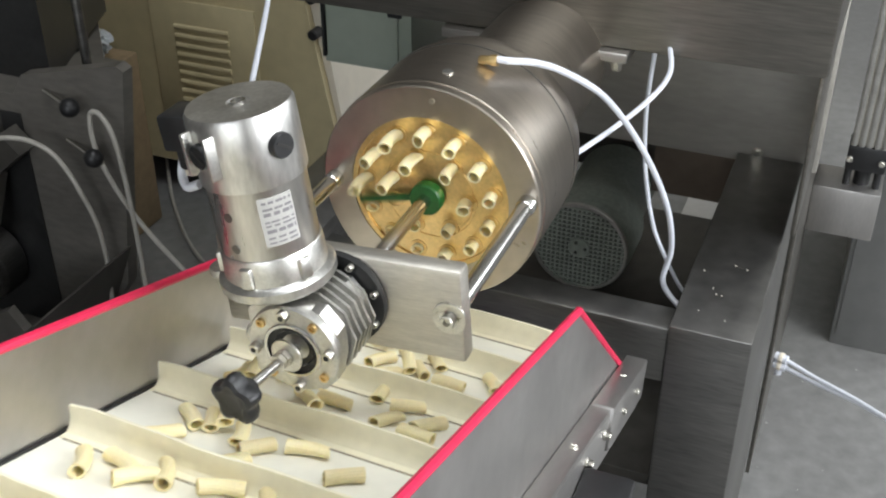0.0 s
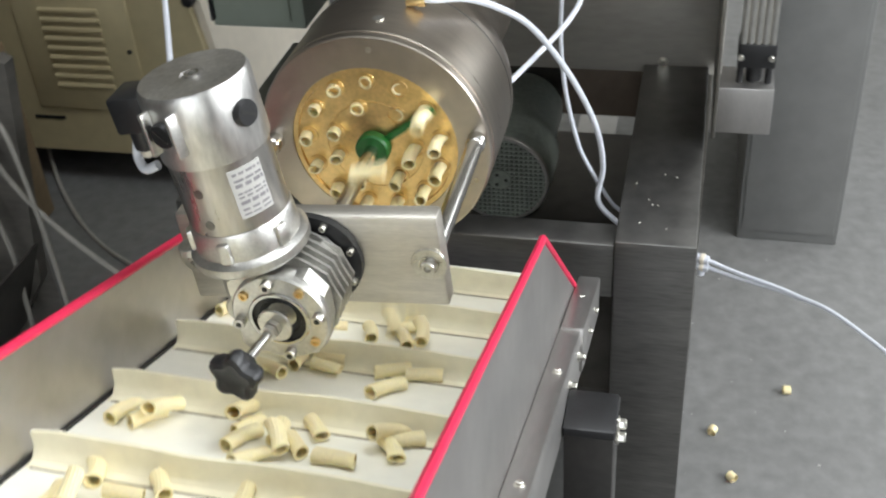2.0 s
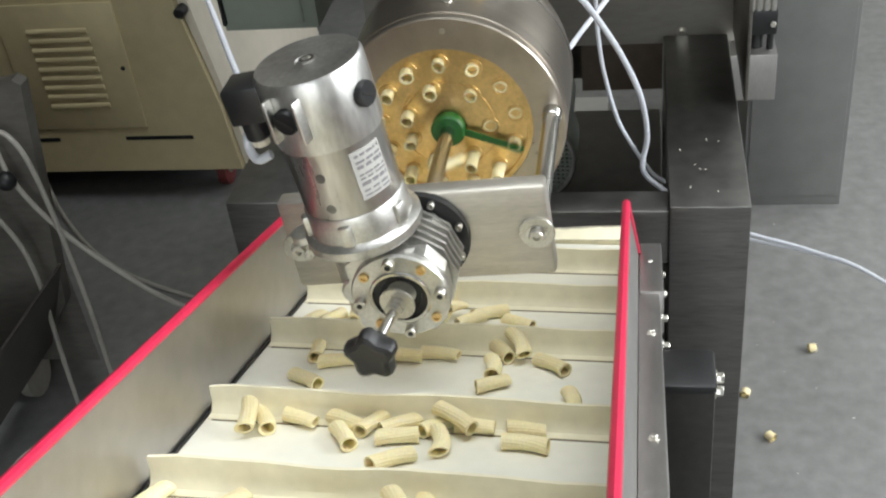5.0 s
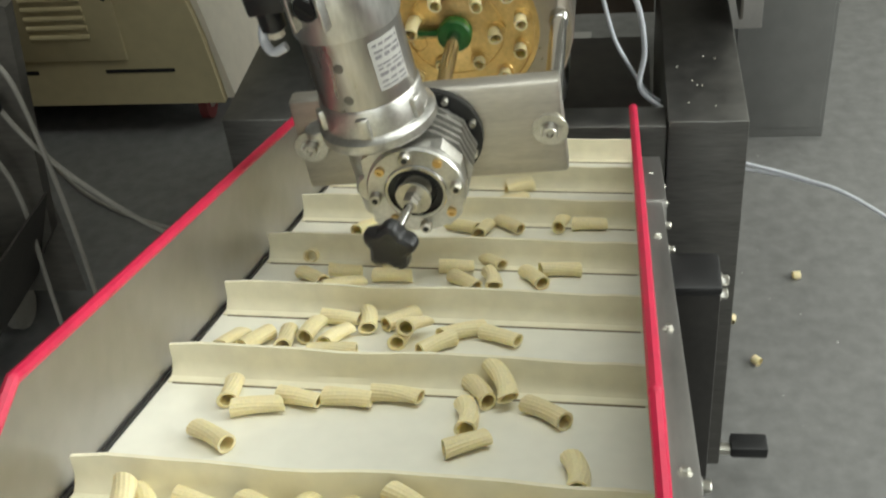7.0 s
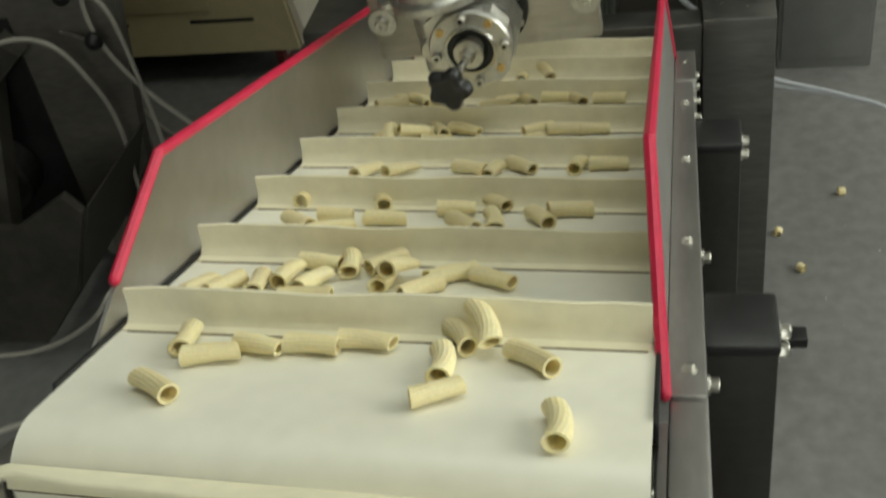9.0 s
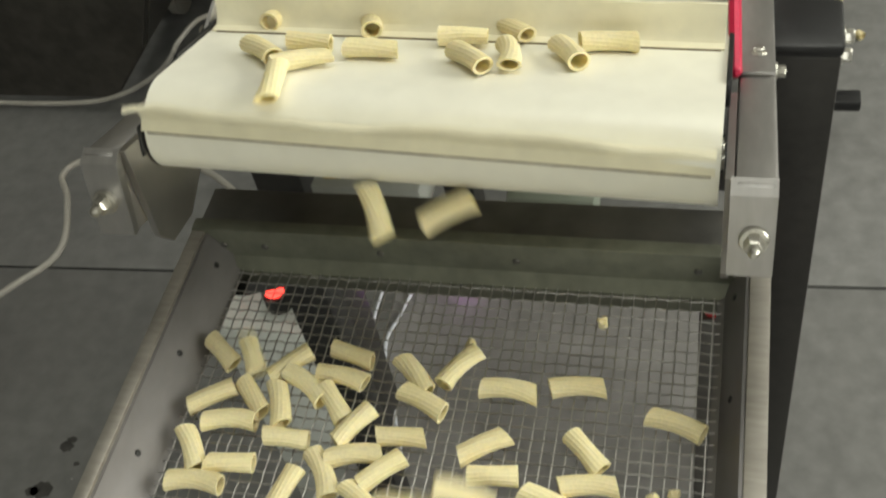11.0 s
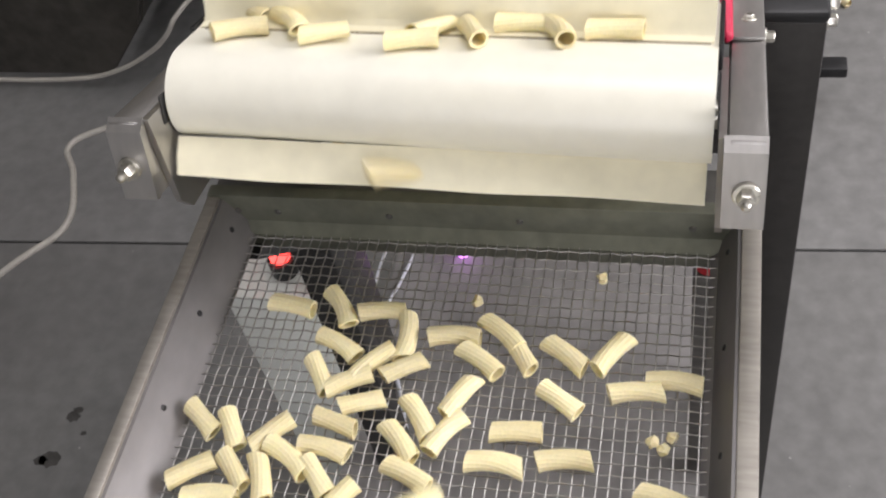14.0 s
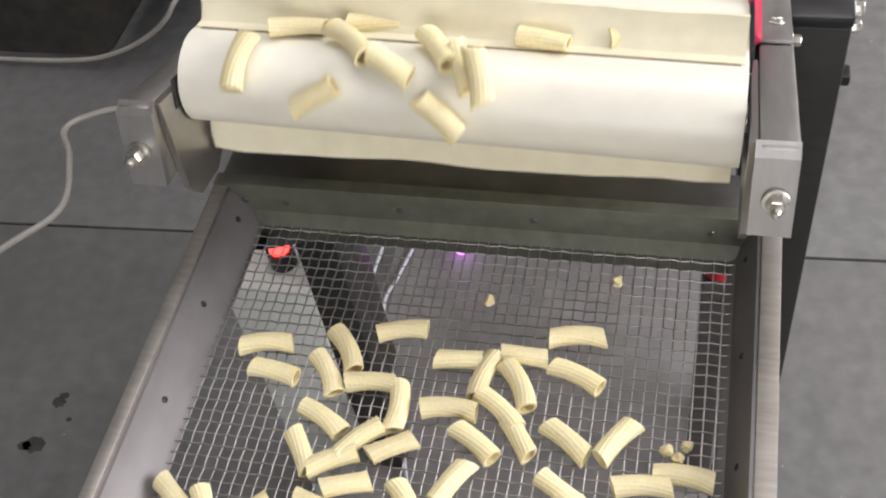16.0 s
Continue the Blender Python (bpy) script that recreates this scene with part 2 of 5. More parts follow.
def smooth_line(pts, n=8):
    P = [Vector(p) for p in pts]
    P = [P[0] * 2 - P[1]] + P + [P[-1] * 2 - P[-2]]
    out = []
    for i in range(1, len(P) - 2):
        a, b, c, d = P[i - 1:i + 3]
        for k in range(n):
            t = k / n
            out.append(0.5 * ((2 * b) + (c - a) * t + (2 * a - 5 * b + 4 * c - d) * t * t + (3 * b - a - 3 * c + d) * t ** 3))
    return out + [P[-2]]


def sweep(pts, r, seg=10, bm=None):
    """A round tube along a line of points."""
    out = bm or bmesh.new()
    pts = [Vector(p) for p in pts]
    rings, up = [], None
    for i, p in enumerate(pts):
        d = (pts[min(i + 1, len(pts) - 1)] - pts[max(i - 1, 0)]).normalized()
        if up is None:
            up = d.orthogonal().normalized()
        up = (up - d * up.dot(d)).normalized()
        side = d.cross(up)
        rings.append([out.verts.new(p + r * (math.cos(2 * math.pi * k / seg) * up + math.sin(2 * math.pi * k / seg) * side)) for k in range(seg)])
    for a, b in zip(rings, rings[1:]):
        for k in range(seg):
            out.faces.new((a[k], a[(k + 1) % seg], b[(k + 1) % seg], b[k]))
    out.faces.new(rings[0][::-1]), out.faces.new(rings[-1])
    return out


def prism(poly, lo, hi, axes="yzx", bm=None):
    """Extrude a polygon given on the first two axes along the third from lo to hi."""
    out = bm or bmesh.new()
    ix = ["xyz".index(a) for a in axes]

    def pt(p, h):
        v = [0, 0, 0]
        v[ix[0]], v[ix[1]], v[ix[2]] = p[0], p[1], h
        return out.verts.new(v)
    a, b = [pt(p, lo) for p in poly], [pt(p, hi) for p in poly]
    out.faces.new(a), out.faces.new(b[::-1])
    for i in range(len(poly)):
        j = (i + 1) % len(poly)
        out.faces.new((a[i], b[i], b[j], a[j]))
    return out


def hexbolt(p, d, r, h, bm=None, washer=True):
    """A bolt head at p pointing along d, with its washer."""
    p, d = Vector(p), Vector(d).normalized()
    out = bm or bmesh.new()
    if washer:
        cyl(p, p + d * h * 0.3, r * 1.45, 20, out, r * 0.1)
    lathe([(r, h * 0.3), (r, h * 0.85), (r * 0.8, h)], p, p + d * h, 6, out)
    return out


def capscrew(p, d, r, h, bm=None):
    """A socket head screw."""
    p, d = Vector(p), Vector(d).normalized()
    return lathe([(r, 0), (r, h * 0.85), (r * 0.88, h), (r * 0.5, h), (r * 0.45, h * 0.4)], p, p + d, 16, bm)


# ---- the hall ----
FLOOR_JOINT = 0.782
floor = thing("floor", (0, 0, 0), "grey painted concrete floor with a joint between slabs", "floor", kind="structure")
TURN = pose(0, 0, 0, 0, 0, 2.6)
part("slab", box((-6.5, -5, -0.12), (4.6, FLOOR_JOINT - 0.003, 0), 0.002, None, TURN), SLAB, floor)
part("slab", box((-6.5, FLOOR_JOINT + 0.003, -0.12), (4.6, 6.8, 0), 0.002, None, TURN), SLAB, floor)
part("joint_filler", box((-6.4, FLOOR_JOINT - 0.005, -0.12), (4.5, FLOOR_JOINT + 0.005, -0.005), 0, None, TURN), BLACKPAINT, floor)


def hall():
    def w(name, pieces, label):
        bm = bmesh.new()
        for lo, hi in pieces:
            box(lo, hi, 0, bm)
        single(name, bm, WALLPAINT, (0, 0, 0), label, "wall", kind="structure")
    w("wall_north", [((-6.2, 6.0, 0), (4.2, 6.2, 4))], "plain grey hall wall behind the machines")
    w("wall_west", [((-6.2, -4.2, 0), (-6.0, 6.0, 4))], "plain grey hall side wall")
    w("wall_east", [((4.0, -4.2, 0), (4.2, 6.0, 1.6)), ((4.0, -4.2, 3.6), (4.2, 6.0, 4)), ((4.0, -4.2, 1.6), (4.2, -1.6, 3.6)), ((4.0, 2.4, 1.6), (4.2, 3.2, 3.6)), ((4.0, 5.6, 1.6), (4.2, 6.0, 3.6))], "grey hall wall with two wide windows")
    w("wall_south", [((-6.0, -4.2, 0), (4.0, -4.0, 1.1)), ((-6.0, -4.2, 3.1), (4.0, -4.0, 4)), ((-6.0, -4.2, 1.1), (-1.2, -4.0, 3.1)), ((2.0, -4.2, 1.1), (4.0, -4.0, 3.1))], "grey hall wall with one wide window")
    bm = bmesh.new()
    for lo, hi in [((-6.2, -4.2, 4), (-0.8, 6.2, 4.2)), ((2.0, -4.2, 4), (4.2, 6.2, 4.2)), ((-0.8, -4.2, 4), (2.0, 0.2, 4.2)), ((-0.8, 1.6, 4), (2.0, 6.2, 4.2))]:
        box(lo, hi, 0, bm)
    single("ceiling", bm, CEILPAINT, (0, 0, 4), "pale hall ceiling with a strip skylight", "ceiling", kind="structure")


hall()

# ---- conveyor ----
SLOPE = 19.05
CONV = pose(0, 0.107, 1.094, -SLOPE)
BELT_W, ROLL_V, ROLL_W, ROLL_R, REAR_V = 0.027, -0.115, -0.003, 0.030, 0.9333
PITCH, N_CLEATS = 0.125, 18


def travel(t):
    """How far the belt has run, relative to 9 s."""
    if t >= 9:
        return (t - 9) * 0.1401
    if t >= 5.3:
        return (t - 9) * 0.1443
    if t >= 3.2:
        return -0.5339 + (t - 5.3) * 0.1397
    return -0.8272 + (t - 3.2) * 0.145


def cleat_v(k, t):
    """Where the cleat k stands; the belt's splice lies between -1 and 0."""
    return 0.0084 + PITCH * k - (0.035 if k < 0 else 0) - travel(t)


# belt, rollers and bed hang a little lower on one side than the rails, and run slightly skew
TILT = Matrix.Translation((-0.172, 0, 0.027)) @ Matrix.Rotation(radians(1.2), 4, "Y") @ Matrix.Translation((0.172, 0, -0.027))
SKEW = 0.025
WIDE = 0.006


def tilted(bm):
    for v in bm.verts:
        v.co.y -= SKEW * (v.co.x + 0.172)
    bmesh.ops.transform(bm, matrix=TILT, verts=bm.verts)
    return bm


def on_loop(u, h=0.0, x=0.0):
    """The pose on the skewed and tilted belt, x across from its middle."""
    m = level_loop(u, h)
    return TILT @ Matrix.Translation((0, -SKEW * (x + 0.172), 0)) @ m @ pose(x, 0, 0, 0, 0, -math.degrees(math.atan(SKEW)))


def level_loop(u, h):
    """The pose on the belt's outer face, u metres along its top; past the front roller u goes on round the loop."""
    length = 2 * (REAR_V - ROLL_V) + 2 * math.pi * ROLL_R
    a = (ROLL_V - u) % length
    if a > length - (REAR_V - ROLL_V):
        return pose(0, ROLL_V + length - a, BELT_W + h)
    if a <= math.pi * ROLL_R:
        f = a / ROLL_R
        return pose(0, ROLL_V - (ROLL_R + h) * math.sin(f), ROLL_W + (ROLL_R + h) * math.cos(f), math.degrees(f))
    a -= math.pi * ROLL_R
    if a <= REAR_V - ROLL_V:
        return pose(0, ROLL_V + a, ROLL_W - ROLL_R - h, 180)
    f = (a - (REAR_V - ROLL_V)) / ROLL_R
    return pose(0, REAR_V + (ROLL_R + h) * math.sin(f), ROLL_W - (ROLL_R + h) * math.cos(f), 180 + math.degrees(f))


SIDE = [(-0.034, -0.004), (-0.030, 0.028), (0.103, 0.117), (0.720, 0.126), (0.962, -0.004)]
conveyor = thing("conveyor", label="inclined steel belt conveyor with white cleated belt and red edged sides", category="conveyor", m=CONV)
for s in (-1, 1):
    off = WIDE if s > 0 else 0.0
    far = -0.007 if s > 0 else 0.0

    def across(p, q):
        return sorted((s * (p + off), s * (q + off)))
    side = SIDE if s < 0 else [(-0.030, -0.004), (-0.034, 0.002)] + SIDE[2:]
    lean = 0.085 if s > 0 else 0.0
    bm = prism(side, *across(0.1745, 0.1772))
    for v in bm.verts:
        v.co.x -= lean * max(0.0, v.co.z)
    part("side_plate", bm, STEEL_X, conveyor, "brushed steel side plate")
    x0, x1 = across(0.1772, 0.2)
    part("flange", box((x0, -0.034, 0.0), (x1, 0.962, 0.003), 0.001), STEEL_X, conveyor)
    x0, x1 = across(0.1785, 0.2007)
    part("rail", box((x0, -0.172 + far, -0.058), (x1, 0.985, -0.0005), 0.0025), STEEL_X, conveyor, "steel side rail")
    x0, x1 = across(0.1765, 0.2007)
    part("end_plate", prism([(-0.1755 + far, -0.006), (-0.168 + far, 0.0012), (-0.168 + far, -0.056), (-0.1735 + far, -0.056)], x0, x1), STEEL_X, conveyor, "bent end plate of the roller bracket")
    bracket = part("roller_bracket", prism([(-0.168 + far, -0.0005), (-0.06, -0.0005), (-0.075, -0.050), (-0.105, -0.078), (-0.135 + far, -0.082), (-0.150 + far, -0.070)], *across(0.1735, 0.1780)), STEEL_X, conveyor, "hanging steel roller bracket with a slot")
    bm = bmesh.new()
    x0, x1 = across(0.1725, 0.1736)
    box((x0, ROLL_V - 0.034 - SKEW * (0.172 + s * 0.17), ROLL_W - 0.010), (x1, ROLL_V + 0.014, ROLL_W + 0.010), 0.0004, bm)
    part("slot", bm, BLACK, bracket, "dark adjusting slot")
    part("bolt", hexbolt((s * (0.190 + off), -0.1745 + far, -0.032), (0, -1, 0), 0.0055, 0.011), ZINC, conveyor, "adjusting bolt")
    part("bolt_tip", lathe([(0.0032, 0), (0.0032, 0.005), (0.0015, 0.007)], (s * (0.190 + off), -0.1850 + far, -0.032), (s * (0.190 + off), -1, -0.032), 12), ZINC, conveyor)
    trim = [(s * (0.176 + off) - lean * max(0.0, w), v, w + 0.0015) for v, w in side[1:]]
    if s < 0:
        trim[0] = (s * 0.176, 0.0109, 0.0575)
    bm = bmesh.new()
    for a, b in zip(trim, trim[1:]):
        sweep([a, tuple((p + q) / 2 for p, q in zip(a, b)), b], 0.0042, 8, bm)
    for p in trim:
        bmesh.ops.create_uvsphere(bm, u_segments=8, v_segments=6, radius=0.0044, matrix=Matrix.Translation(p))
    part("edge_trim", bm, RED, conveyor, "red rubber edge trim")
    x0, x1 = across(0.1712, 0.1743)
    part("belt_seal", tilted(box((x0, -0.085, 0.012), (x1, 0.93, 0.0295), 0.0008)), BLACK, conveyor, "black sealing strip")
    for v in (-0.002, 0.22, 0.446, 0.68, 0.908):
        part("bolt", hexbolt((s * (0.190 + off), v, 0.003), (0, 0, 1), 0.0035, 0.004), ZINC, conveyor)
    for v in (0.02, 0.24, 0.70, 0.78, 0.86, 0.93):
        part("bolt", hexbolt((s * (0.2007 + off), v, -0.018), (s, 0, 0), 0.0042, 0.008), ZINC, conveyor)
    part("roller_shaft", tilted(cyl((s * 0.170, ROLL_V, ROLL_W), (s * (0.1745 + off), ROLL_V, ROLL_W), 0.009, 16)), ZINC, conveyor)
part("end_splice", box((0.178 + WIDE, 0.80, -0.045), (0.2045 + WIDE, 0.985, 0.006), 0.002), STEEL_X, conveyor, "bolted steel splice plate")


def belt_mesh():
    bm = bmesh.new()
    prof = []
    for i in range(25):
        v = REAR_V + (ROLL_V - REAR_V) * i / 24
        prof.append((v, BELT_W))
    for i in range(1, 17):
        f = math.pi * i / 16
        prof.append((ROLL_V - ROLL_R * math.sin(f), ROLL_W + ROLL_R * math.cos(f)))
    prof.append((REAR_V, ROLL_W - ROLL_R))
    for i in range(1, 16):
        f = math.pi * i / 16
        prof.append((REAR_V + ROLL_R * math.sin(f), ROLL_W - ROLL_R * math.cos(f)))
    ring = []
    for v, w in prof:
        o = Vector((0, v, w))
        c = Vector((0, min(max(v, ROLL_V), REAR_V), ROLL_W))
        i = o - (o - c).normalized() * 0.0025
        ring.append([bm.verts.new((x, p.y, p.z)) for x, p in ((-0.1708, o), (0.1772, o), (0.1772, i), (-0.1708, i))])
    for a, b in zip(ring, ring[1:] + ring[:1]):
        for k in range(4):
            bm.faces.new((a[k], a[(k + 1) % 4], b[(k + 1) % 4], b[k]))
    return bm


part("belt", tilted(belt_mesh()), BELT, conveyor, "white food grade belt")
for v in (ROLL_V, REAR_V):
    part("roller", tilted(cyl((-0.170, v, ROLL_W), (0.176, v, ROLL_W), ROLL_R - 0.003, 32)), DARKSTEEL, conveyor)
part("slider_bed", tilted(box((-0.165, ROLL_V + 0.03, 0.006), (0.165, REAR_V - 0.03, 0.023), 0.001)), STEEL, conveyor)


def cleat_mesh():
    half = 0.172
    bm = prism([(-0.0125, 0.0), (-0.0125, 0.0012), (-0.005, 0.0022), (-0.0022, 0.006), (-0.0014, 0.013), (-0.0022, 0.0265), (0.0008, 0.0268), (0.0012, 0.013), (0.0014, 0.0)], -half, half)
    for x in [-half + half * i / 8 for i in range(1, 16)]:
        bmesh.ops.bisect_plane(bm, geom=bm.verts[:] + bm.edges[:] + bm.faces[:], plane_co=(x, 0, 0), plane_no=(1, 0, 0))
    for v in bm.verts:
        if v.co.z > 0.0115:
            q = math.sin(v.co.x * 31) * 0.0016 + math.sin(v.co.x * 77 + 1) * 0.0009
            v.co.y += q * v.co.z / 0.027 - (0.003 if v.co.z > 0.024 and abs(v.co.x) > 0.165 else 0)
            v.co.z += math.sin(v.co.x * 45) * 0.0006 if v.co.z > 0.024 else 0
    return mesh_of("cleat", bm, CLEAT)


def seam_mesh():
    bm = prism([(-0.0137, 0.0), (-0.0137, 0.0007), (-0.0126, 0.0009), (-0.0126, 0.0)], -0.168, 0.170)
    return mesh_of("seam", bm, SEAM)


CLEAT_MESH, SEAM_MESH = cleat_mesh(), seam_mesh()
cleats = []
for k in range(N_CLEATS):
    ob = new("cleat", CLEAT_MESH)
    ob.parent = conveyor
    BASE[ob.name] = Vector()
    line = new("seam", SEAM_MESH)
    line.parent = ob
    tagged(line, "dark dirty weld seam")
    cleats.append(ob)

# legs of the conveyor, upright under the sloping rails


def upright(bm):
    bmesh.ops.transform(bm, matrix=CONV.inverted(), verts=bm.verts)
    return bm


for s in (-1, 1):
    for y0, top in ((0.197, 1.03), (0.702, 0.85)):
        x0, x1 = sorted((s * 0.2085, s * 0.2575))
        leg = part("leg", upright(box((x0, y0, 0.012), (x1, y0 + 0.054, top - 0.012), 0.002)), LEGPAINT, conveyor, "dark painted square tube leg")
        part("cap", upright(box((x0 - 0.0015, y0 - 0.002, top - 0.012), (x1 + 0.0015, y0 + 0.056, top), 0.004)), BLACK, leg, "black plastic end cap")
        part("foot", upright(cyl((s * 0.23, y0 + 0.027, 0), (s * 0.23, y0 + 0.027, 0.012), 0.03, 20, edge=0.003)), RUBBER, leg)
        for dz in (0.014, 0.032):
            part("bolt", upright(hexbolt((s * 0.2575, y0 + 0.027, top - dz), (s, 0, 0), 0.0055, 0.010)), ZINC, leg)
part("cross_member", upright(box((-0.2085, 0.205, 0.86), (0.2085, 0.235, 0.90), 0.003)), BLACKPAINT, conveyor, "dark cross member between the legs")
cover = part("drive_cover", upright(box((-0.175, 0.150, 0.865), (-0.075, 0.204, 0.905), 0.003)), PALEBOX, conveyor, "pale drive cover under the belt")
part("warning_sticker", upright(prism([(-0.165, 0.160), (-0.149, 0.160), (-0.157, 0.175)], 0.905, 0.9058, "xyz")), YELLOW, cover, "yellow triangular warning sticker")
part("drive_cover", upright(box((0.0, 0.150, 0.865), (0.075, 0.204, 0.900), 0.003)), GREYGREEN, conveyor, "grey drive cover under the belt")

# ---- extruder ----
AX, AZ = -0.012, 1.042
extruder = thing("pasta_extruder", (0, 1.35, 0), "stainless steel pasta extruder with a brass die head", "extruder")
for x0, x1, top in ((0.222, 0.325, 0.795), (-0.378, -0.275, 0.808)):
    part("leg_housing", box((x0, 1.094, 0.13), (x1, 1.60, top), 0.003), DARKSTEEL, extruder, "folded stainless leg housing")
    w = part("castor", cyl((x0 + 0.03, 1.13, 0.045), (x0 + 0.055, 1.13, 0.045), 0.045, 24, edge=0.006), CREAM, extruder, "cream castor wheel")
    part("castor_fork", box((x0 + 0.022, 1.108, 0.045), (x0 + 0.064, 1.15, 0.13), 0.004), ZINC, extruder)
    part("brake_arm", box((x0 + 0.055, 1.150, 0.090), (x0 + 0.130, 1.168, 0.104), 0.003), ZINC, extruder)
    part("brake_lever", box((x0 + 0.128, 1.145, 0.088), (x0 + 0.190, 1.183, 0.112), 0.005), BLACK, extruder, "black brake lever")
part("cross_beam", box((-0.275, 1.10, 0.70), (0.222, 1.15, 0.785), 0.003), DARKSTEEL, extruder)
part("rear_panel", box((-0.275, 1.60, 0.78), (0.345, 1.615, 1.07), 0.002), DULL, extruder, "stainless rear panel")
part("bolt", hexbolt((0.252, 1.60, 0.80), (0, -1, 0), 0.006, 0.006), ZINC, extruder)
part("rear_shelf", box((-0.275, 1.15, 0.47), (0.222, 1.90, 0.49), 0.002), DARKMACHINE, extruder, "dark shelf under the fan motor")
part("inner_panel", box((-0.275, 1.83, 0.60), (0.222, 1.84, 0.80)), DARKMACHINE, extruder, "dark inner panel")
part("inner_panel", box((0.085, 1.63, 0.68), (0.222, 1.636, 0.80)), BROWN, extruder, "brown inner panel")
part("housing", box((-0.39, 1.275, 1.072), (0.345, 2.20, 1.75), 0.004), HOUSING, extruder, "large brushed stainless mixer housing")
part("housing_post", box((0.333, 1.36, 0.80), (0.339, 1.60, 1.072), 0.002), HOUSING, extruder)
part("barrel_flange", box((-0.152, 1.262, 1.058), (0.102, 1.46, 1.0715), 0.002), STEEL, extruder, "bolted square barrel flange")
for x in (-0.135, 0.086):
    for y in (1.276, 1.31, 1.42):
        part("bolt", hexbolt((x, y, 1.058), (0, 0, -1), 0.007, 0.016), ZINC, extruder)
part("barrel", lathe([(0.090, 0), (0.090, 0.03), (0.082, 0.034), (0.082, 0.228)], (AX, 1.05, AZ), (AX, 1.5, AZ), 48), HEAD, extruder, "turned steel barrel")
head = part("head", lathe([(0.0885, 0.0), (0.121, 0.0), (0.1225, 0.0015), (0.1225, 0.012), (0.1235, 0.0125), (0.1235, 0.128), (0.118, 0.135), (0.118, 0.155), (0.114, 0.162), (0.03, 0.162), (0.03, 0.03), (0.0885, 0.03), (0.0885, 0.0)], (AX, 0.885, AZ), (AX, 1.2, AZ), 72, caps=False), HEAD, extruder, "turned steel die head")
part("seam_ring", pipe(0.1241, 0.11, (AX, 0.9995, AZ), (AX, 1.001, AZ), 64), DARKSTEEL, head)
part("set_screw", cyl((AX + 0.005, 0.925, AZ + 0.1215), (AX + 0.005, 0.925, AZ + 0.1245), 0.006, 16), ALU, head)
part("set_screw", cyl((AX + 0.004, 0.884, AZ + 0.108), (AX + 0.004, 0.888, AZ + 0.108), 0.003, 12), ZINC, head)
die = part("die", lathe([(0.0, 0.0035), (0.028, 0.0035), (0.029, 0.004), (0.048, 0.004), (0.0485, 0.005), (0.0515, 0.005), (0.052, 0.004), (0.0825, 0.004), (0.083, 0.0012), (0.0882, 0.001), (0.0882, 0.028), (0.0, 0.028)], (AX, 0.885, AZ), (AX, 1.2, AZ), 72, caps=False), BRASS, extruder, "round brass die plate with ring grooves")
HOLES = [(0.0715, 92.4 + 360 / 13 * i) for i in range(13)] + [(0.0435, a) for a in (109, 53, -4, -58, -112, -160, 164)]
for r, a in HOLES:
    x, z = AX + r * math.cos(radians(a)), AZ + r * math.sin(radians(a))
    part("hole_rim", pipe(0.0098, 0.0086, (x, 0.8878, z), (x, 0.8915, z), 20, 0.0004), BRASS, die)

# ---- cutter unit ----
CUT = Matrix.Translation((AX, 0.684, 1.048)) @ pose(0, 0, 0, 0, -4, 0)
cutter = thing("cutter_unit", label="motor driven pasta cutter on an aluminium plate and two rods", category="cutter", m=CUT)
part("mounting_plate", box((-0.121, -0.01, -0.047), (0.121, 0.010, 0.047), 0.0035), ALU_PLATE, cutter, "thick milled aluminium plate")
for s in (-1, 1):
    part("rod", cyl((s * 0.109, 0.008, 0), (s * 0.109, 0.203, 0), 0.0085, 24, edge=0.001), ROD, cutter, "ground steel rod")
    part("rod_collar", lathe([(0.0085, 0), (0.0098, 0.002), (0.0098, 0.012), (0.0105, 0.016)], (s * 0.109, 0.187, 0), (s * 0.109, 1, 0), 24), ROD, cutter)
    part("washer", cyl((s * 0.109, -0.0102, 0), (s * 0.109, -0.0132, 0), 0.016, 32, edge=0.0006), ZINC, cutter, "wide steel washer")
    part("socket_bolt", capscrew((s * 0.109, -0.0132, 0), (0, -1, 0), 0.0066, 0.007), ZINC, cutter)
    part("small_washer", cyl((s * 0.109, -0.013, 0), (s * 0.109, -0.0145, 0), 0.0088, 24), ROD, cutter)
# gearbox
gear = part("gearbox", lathe([(0.020, 0), (0.038, 0.0), (0.040, 0.003), (0.040, 0.014), (0.0355, 0.017), (0.0355, 0.056), (0.040, 0.06), (0.040, 0.066), (0.030, 0.068)], (0, -0.088, 0), (0, 1, 0), 48), ALU, cutter, "cast aluminium worm gearbox")
for i in range(5):
    y = -0.066 + i * 0.0092
    bm = prism([(0.0435 * math.cos(radians(a)) + (0.0025 if a % 36 == 0 else 0), 0.0435 * math.sin(radians(a))) for a in range(-84, 121, 12)], y, y + 0.0028, "xzy")
    part("fin", bm, ALU, gear, "cast cooling fin")
chamfered = [(-0.043, 0.030), (-0.043, -0.034), (-0.036, -0.042), (0.022, -0.042), (0.034, -0.030), (0.040, -0.008), (0.040, 0.018), (0.026, 0.036), (-0.030, 0.038)]
part("front_housing", prism(chamfered, -0.086, -0.070, "xzy"), ALU, gear, "squared cast front housing")
part("rear_housing", prism([(x * 0.92, z * 0.94) for x, z in chamfered], -0.034, -0.021, "xzy"), ALU, gear)
part("worm_housing", cyl((-0.034, -0.055, -0.036), (-0.038, -0.055, 0.036), 0.024, 32, edge=0.003), ALU, gear)
